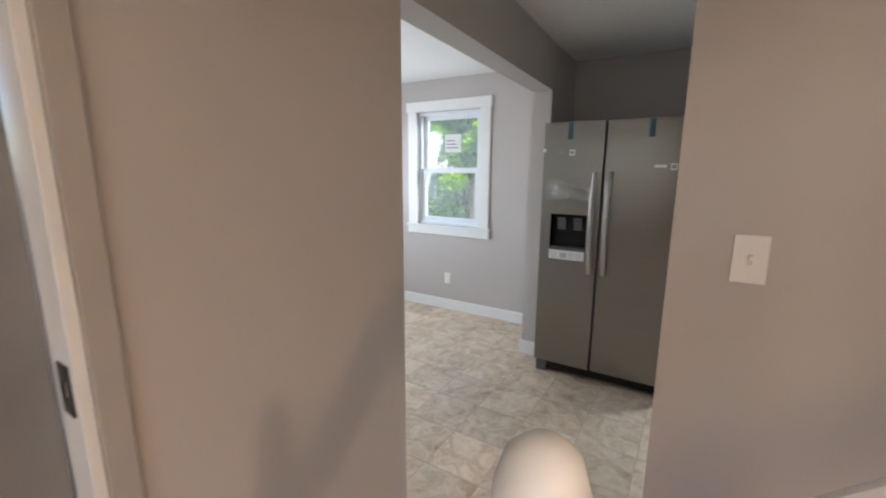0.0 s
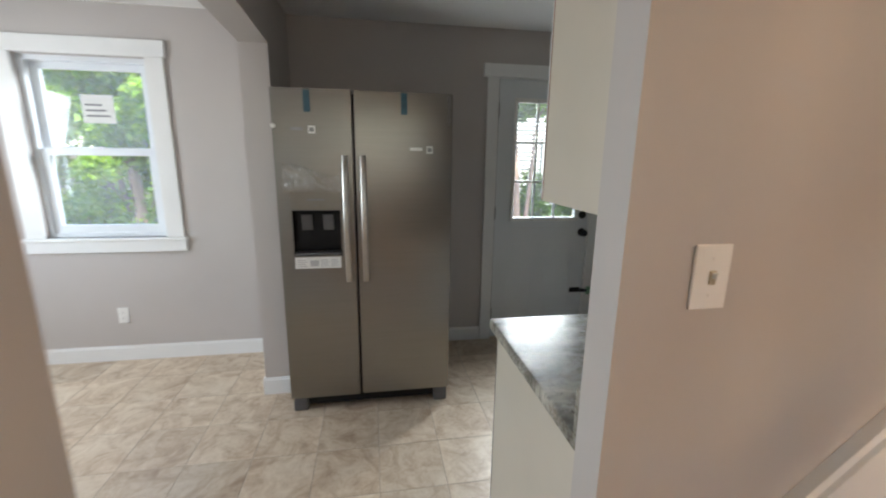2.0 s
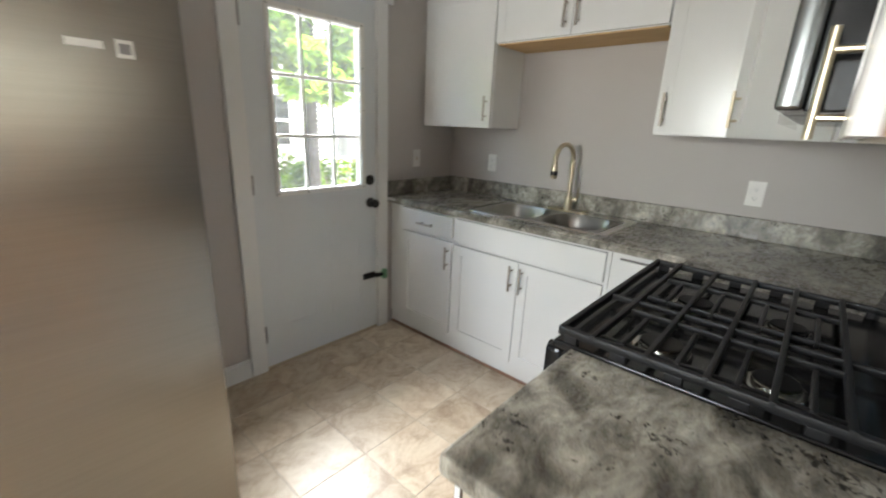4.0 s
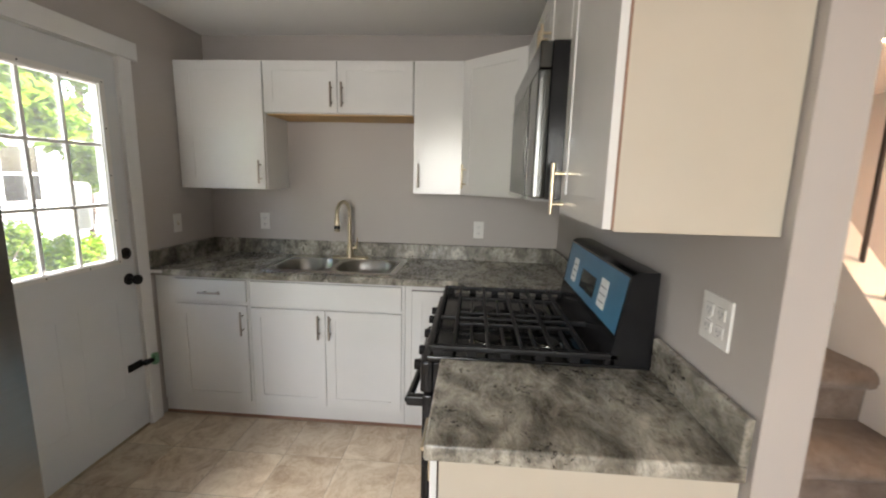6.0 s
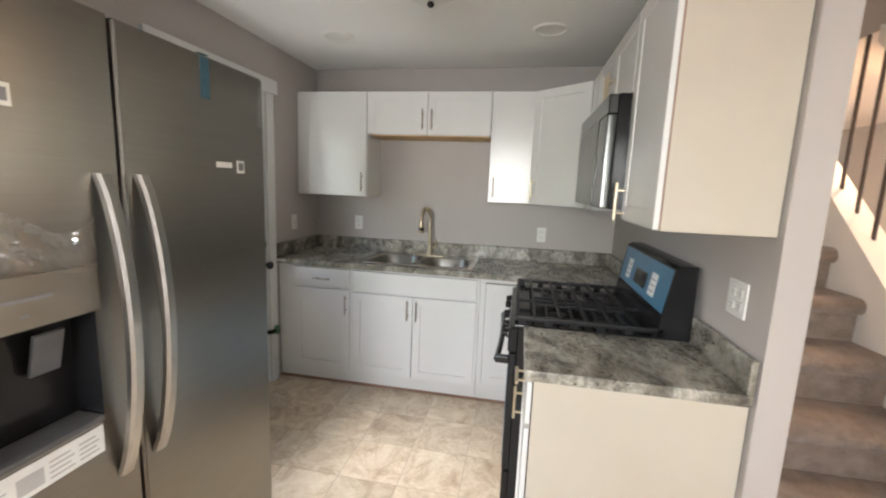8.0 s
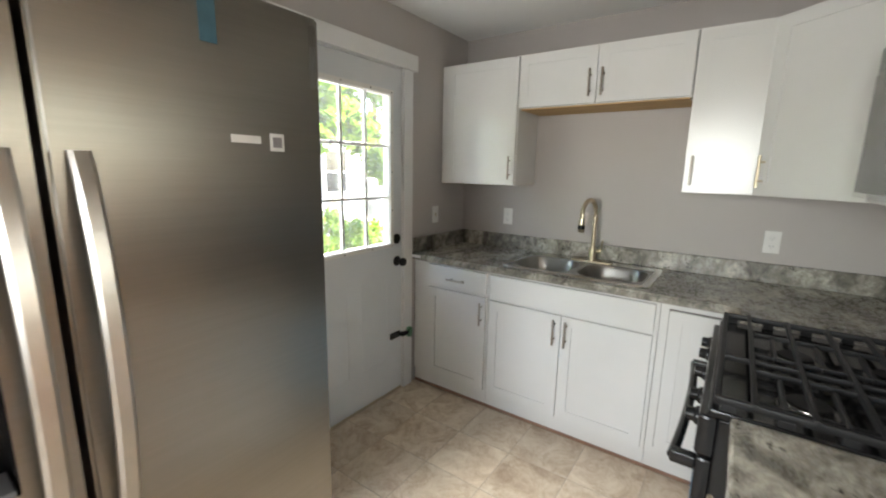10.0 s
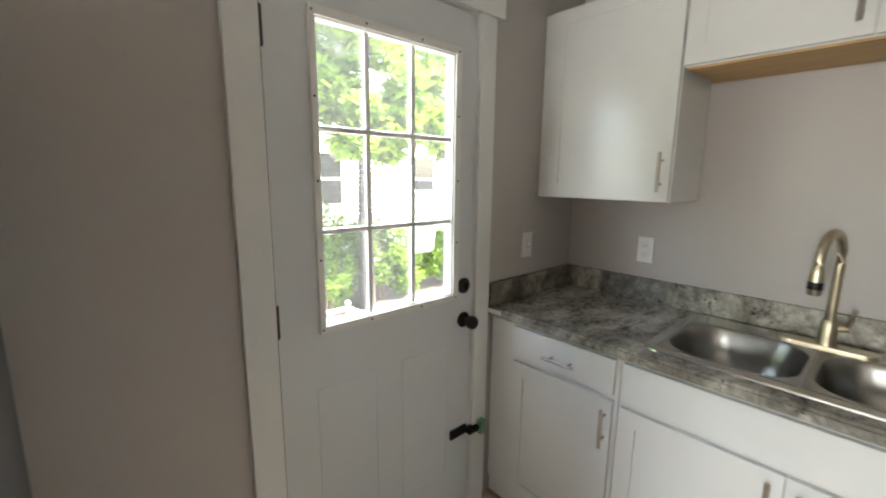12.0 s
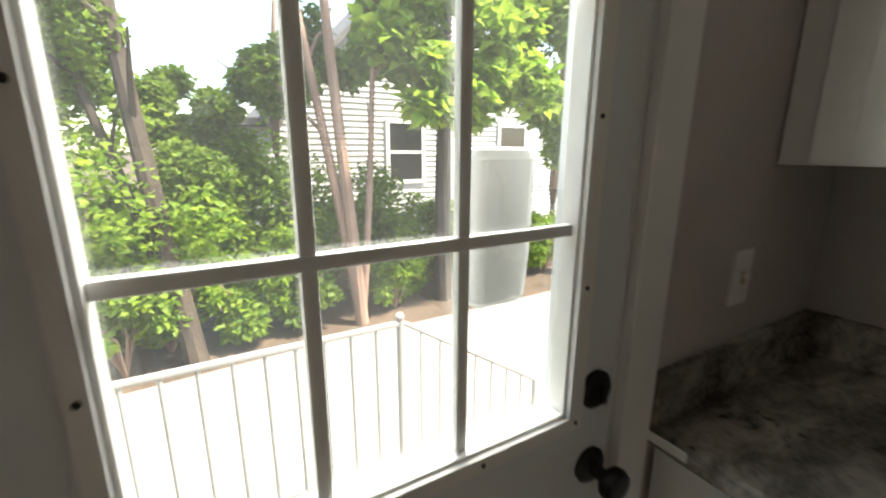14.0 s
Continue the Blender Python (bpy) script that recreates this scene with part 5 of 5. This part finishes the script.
def house_window(x, z, w, h):
    bm = bmesh.new()
    holed(bm, x - w / 2 - 0.08, x + w / 2 + 0.08, z - h / 2 - 0.08, z + h / 2 + 0.08, x - w / 2, x + w / 2, z - h / 2, z + h / 2, HY - 0.045, HY + 0.02, HY + 0.015)
    wn = part("window", bm, TRIM, NH, "white framed window", world=True)
    part("pane", B(x - w / 2, x + w / 2, HY - 0.026, HY - 0.020, z - h / 2, z + h / 2), DARKGLASS, wn, world=True)
    part("meeting_rail", B(x - w / 2, x + w / 2, HY - 0.036, HY - 0.027, z - 0.03, z + 0.03), TRIM, wn, world=True)


house_window(2.55, 1.36, 0.74, 1.15)
bm = B(-1.3, HX0, HY + 0.05, HY + 5, -0.72, 1.80)
for k in range(22):
    z = -0.5 + 0.104 * k
    prism(bm, [(HY + 0.051, z + 0.104), (HY + 0.045, z + 0.104), (HY + 0.018, z), (HY + 0.051, z)], 0, -1.3, HX0)
part("side_wing", bm, SIDING, NH, "white clapboard side wing", world=True)
part("wing_roof", B(-1.5, HX0 + 0.1, HY - 0.2, HY + 5.2, 1.805, 1.93), ROOF, NH, world=True)
house_window(5.4, 1.36, 0.74, 1.15)

# ---- trees and shrubs ----


def leaves(verts, faces, rng, centre, spread, n, size, hollow=0.0):
    """Adds n folded leaves in a clump."""
    for _ in range(n):
        while True:
            p = Vector((rng.uniform(-1, 1), rng.uniform(-1, 1), rng.uniform(-1, 1)))
            if hollow <= p.length <= 1:
                break
        p = Vector(centre) + Vector((p.x * spread[0], p.y * spread[1], p.z * spread[2]))
        s = size * rng.uniform(0.6, 1.3)
        e = Euler((rng.uniform(-0.9, 0.9), rng.uniform(-0.9, 0.9), rng.uniform(0, 6.28))).to_matrix()
        i = len(verts)
        for q in ((0, 0, 0), (-0.38, 0.45, 0.10), (0, 0.5, 0), (0.38, 0.45, 0.10), (0, 1.15, -0.12)):
            verts.append(tuple(p + e @ (Vector(q) * s)))
        faces += [(i, i + 2, i + 1), (i, i + 3, i + 2), (i + 1, i + 2, i + 4), (i + 2, i + 3, i + 4)]


def foliage(name, verts, faces, mat, parent, base):
    me = bpy.data.meshes.new(name)
    me.from_pydata([(x - base[0], y - base[1], z - base[2]) for x, y, z in verts], [], faces)
    me.materials.append(mat)
    ob = new(name, me)
    ob.parent = parent
    return ob


def tree(rng, base, stems, clumps, leaf, mat, label, per=260, bark=BARK):
    """stems: rows of end point and foot radius; clumps: rows of centre, spread."""
    t = thing("tree", Matrix.Translation(base), label, "tree")
    b = Vector(base)
    bm = bmesh.new()
    for end, r in stems:
        end = Vector(end)
        pts, rad = [], []
        for k in range(9):
            u = k / 8
            w = 0.12 * math.sin(3 * u + r * 40) * u
            pts.append(b + (end - b) * u + Vector((w, 0.3 * w, 0)))
            rad.append(r * (1 - 0.7 * u))
        tube(bm, pts, rad, 9)
        for k in range(5):
            q = pts[3 + k]
            tip = q + Vector((rng.uniform(-0.9, 0.9), rng.uniform(-0.6, 0.6), rng.uniform(0.3, 0.9)))
            tube(bm, [q, (q + tip) / 2 + Vector((0, 0, 0.08)), tip], [r * 0.35, r * 0.22, r * 0.08], 6)
    part("trunk", bm, bark, t, world=True)
    verts, faces = [], []
    for c, s in clumps:
        for _ in range(9):
            o = Vector((rng.uniform(-1, 1) * s[0], rng.uniform(-1, 1) * s[1], rng.uniform(-1, 1) * s[2])) * 0.75
            leaves(verts, faces, rng, Vector(c) + o, [v * rng.uniform(0.3, 0.5) for v in s], per // 9, leaf)
    foliage("crown", verts, faces, mat, t, base)
    return t


def shrub(rng, base, size, n, leaf, mat, label):
    t = thing("shrub", Matrix.Translation(base), label, "shrub", "shrubs along the driveway")
    bm = bmesh.new()
    b = Vector(base)
    for _ in range(7):
        tip = b + Vector((rng.uniform(-1, 1) * size[0] * 0.8, rng.uniform(-1, 1) * size[1] * 0.8, size[2] * rng.uniform(1.0, 1.7)))
        tube(bm, [b, (b + tip) / 2 + Vector((0.05, 0, 0.1)), tip], [0.02, 0.013, 0.005], 6)
    part("stem", bm, BARK, t, world=True)
    verts, faces = [], []
    for _ in range(16):
        o = Vector((rng.uniform(-1, 1) * size[0], rng.uniform(-1, 1) * size[1], rng.uniform(-0.8, 1) * size[2])) * 0.75
        leaves(verts, faces, rng, b + Vector((0, 0, size[2])) + o, [v * rng.uniform(0.25, 0.45) for v in size], n // 16, leaf)
    foliage("foliage", verts, faces, mat, t, base)
    return t


rng = random.Random(11)
G = -0.72
tree(rng, (0.28, 4.3, G), [((0.02, 4.6, 5.6), 0.085), ((-0.42, 4.8, 5.4), 0.07), ((0.9, 4.6, 5.0), 0.05)], [((0.3, 4.8, 4.6), (1.3, 1.0, 1.0)), ((0.75, 4.6, 2.7), (0.6, 0.5, 0.5)), ((-0.45, 5.1, 2.35), (0.5, 0.4, 0.5))], 0.09, LEAF, "multi-stemmed tree with reddish bare lower trunks", 5200)
tree(rng, (1.62, 4.6, G), [((1.75, 4.9, 5.2), 0.14)], [((1.3, 4.3, 2.85), (0.8, 0.7, 0.7)), ((1.45, 4.15, 2.05), (0.55, 0.4, 0.4)), ((2.3, 4.1, 2.5), (0.7, 0.6, 0.7)), ((2.0, 4.6, 3.9), (1.3, 1.0, 0.9))], 0.17, LEAF_BRIGHT, "tree with broad bright green leaves", 1900, DARKBARK)
tree(rng, (-1.5, 4.1, G), [((-2.05, 4.9, 5.5), 0.11), ((-2.7, 5.2, 4.8), 0.06)], [((-2.5, 5.0, 3.3), (0.9, 0.9, 1.2)), ((-2.2, 4.9, 2.4), (0.7, 0.6, 0.7)), ((-1.35, 5.4, 1.9), (0.55, 0.5, 0.5)), ((-1.2, 5.2, 1.2), (0.8, 0.6, 0.6))], 0.08, LEAF, "leaning dark-trunked tree beside the driveway", 6200, DARKBARK)
tree(rng, (4.3, 5.2, G), [((4.6, 5.4, 5.0), 0.11)], [((4.4, 5.0, 3.6), (1.3, 1.0, 1.3)), ((4.3, 5.0, 1.8), (0.9, 0.7, 0.8))], 0.12, LEAF, "leafy green tree beyond the driveway", 3400)
tree(rng, (-0.2, 6.6, G), [((-0.1, 6.8, 3.6), 0.10)], [((0.5, 6.4, 2.6), (0.8, 0.7, 0.8))], 0.13, LEAF_DARK, "dark green tree before the neighbour house", 2600)
for i, (x, y, h) in enumerate(((-5.2, 6.2, 5.2), (-7.6, 6.0, 5.5), (-9.8, 6.6, 5.6), (-6.5, 9.5, 6.5), (-12.0, 8.0, 6.0), (-3.6, 6.8, 5.2))):
    tree(rng, (x, y, G), [((x + rng.uniform(-0.4, 0.4), y, h), 0.13)], [((x, y, h * 0.75), (1.6, 1.2, 1.3)), ((x + rng.uniform(-0.8, 0.8), y - 0.6, h * 0.42), (1.2, 0.9, 0.9))], 0.15, LEAF_BRIGHT, "leafy green garden tree", 4600)
rng = random.Random(5)
tree(rng, (-6.6, 5.3, G), [((-6.9, 5.5, 5.4), 0.12), ((-5.9, 5.6, 4.6), 0.07), ((-7.8, 5.8, 4.4), 0.07)], [((-6.3, 5.2, 1.7), (1.0, 0.7, 0.7)), ((-7.4, 5.3, 2.3), (1.0, 0.8, 0.9)), ((-5.5, 5.4, 2.4), (0.9, 0.7, 0.8)), ((-8.4, 5.7, 1.8), (0.9, 0.7, 0.8)), ((-6.6, 5.5, 3.4), (1.4, 0.9, 0.9))], 0.11, LEAF_BRIGHT, "spreading tree with bright drooping leaves beyond the dining window", 5200)
for i, (x, y, s) in enumerate(((-2.4, 4.9, 1.2), (-1.75, 4.6, 1.1), (-0.9, 4.9, 1.0), (-0.35, 4.9, 1.15), (0.9, 5.2, 0.8), (1.1, 4.9, 0.55), (2.2, 5.0, 0.85), (3.0, 5.2, 0.9), (-3.3, 5.0, 1.25), (-4.3, 5.2, 1.1), (3.9, 4.9, 0.7), (-0.7, 5.8, 1.5), (0.3, 5.9, 0.9), (-2.7, 4.5, 1.7), (-1.9, 5.2, 1.7), (-5.4, 5.4, 1.4), (-6.6, 5.6, 1.5), (-7.6, 5.3, 1.0), (-8.8, 5.7, 1.6), (-10.2, 6.0, 1.5), (-7.2, 6.6, 2.2), (-9.2, 7.0, 2.3), (-2.1, 4.2, 0.75), (-1.0, 4.45, 0.6), (-0.35, 4.55, 0.55), (-2.9, 4.1, 0.7), (0.85, 4.6, 0.45), (0.9, 5.6, 1.25), (1.9, 5.4, 0.9))):
    shrub(rng, (x, y, G), (0.72 * s, 0.55 * s, 0.80 * s), 4000, 0.078, LEAF_BRIGHT if i % 3 else LEAF, "bright leafy green shrub" if i % 3 else "dense mid-green leafy shrub")

# ---- floor tiles ----
TP, TG = 0.309, 0.003
bm = bmesh.new()
h = TP / 2 - TG / 2
block(bm, -h, h, -h, h, -0.006, 0.0)
top = [e for e in bm.edges if all(v.co.z > -0.001 for v in e.verts)]
bmesh.ops.bevel(bm, geom=top, offset=0.0018, segments=1, affect="EDGES")
tile_mesh = finish(bm, "tile", TILE)
rng = random.Random(3)
for i in range(-14, 6):
    for j in range(-8, 4):
        x, y = -1.522 + TP * (i + 0.5), -0.899 + TP * (j + 0.5)
        x0, x1, y0, y1 = max(x - h, -5.6), min(x + h, 0.0), max(y - h, -3.19), min(y + h, 0.0)
        if y < -2.73:
            x0, x1 = max(x0, -2.735), min(x1, -1.72)
        if x1 - x0 < 0.02 or y1 - y0 < 0.02 or x > -0.5 or (y < -1.9 and x > -1.9 and y > -2.5):
            continue
        ob = new("tile", tile_mesh)
        ob.parent = floor
        ob.location = ((x0 + x1) / 2, (y0 + y1) / 2, 0.0)
        ob.scale = ((x1 - x0) / (2 * h), (y1 - y0) / (2 * h), 1)
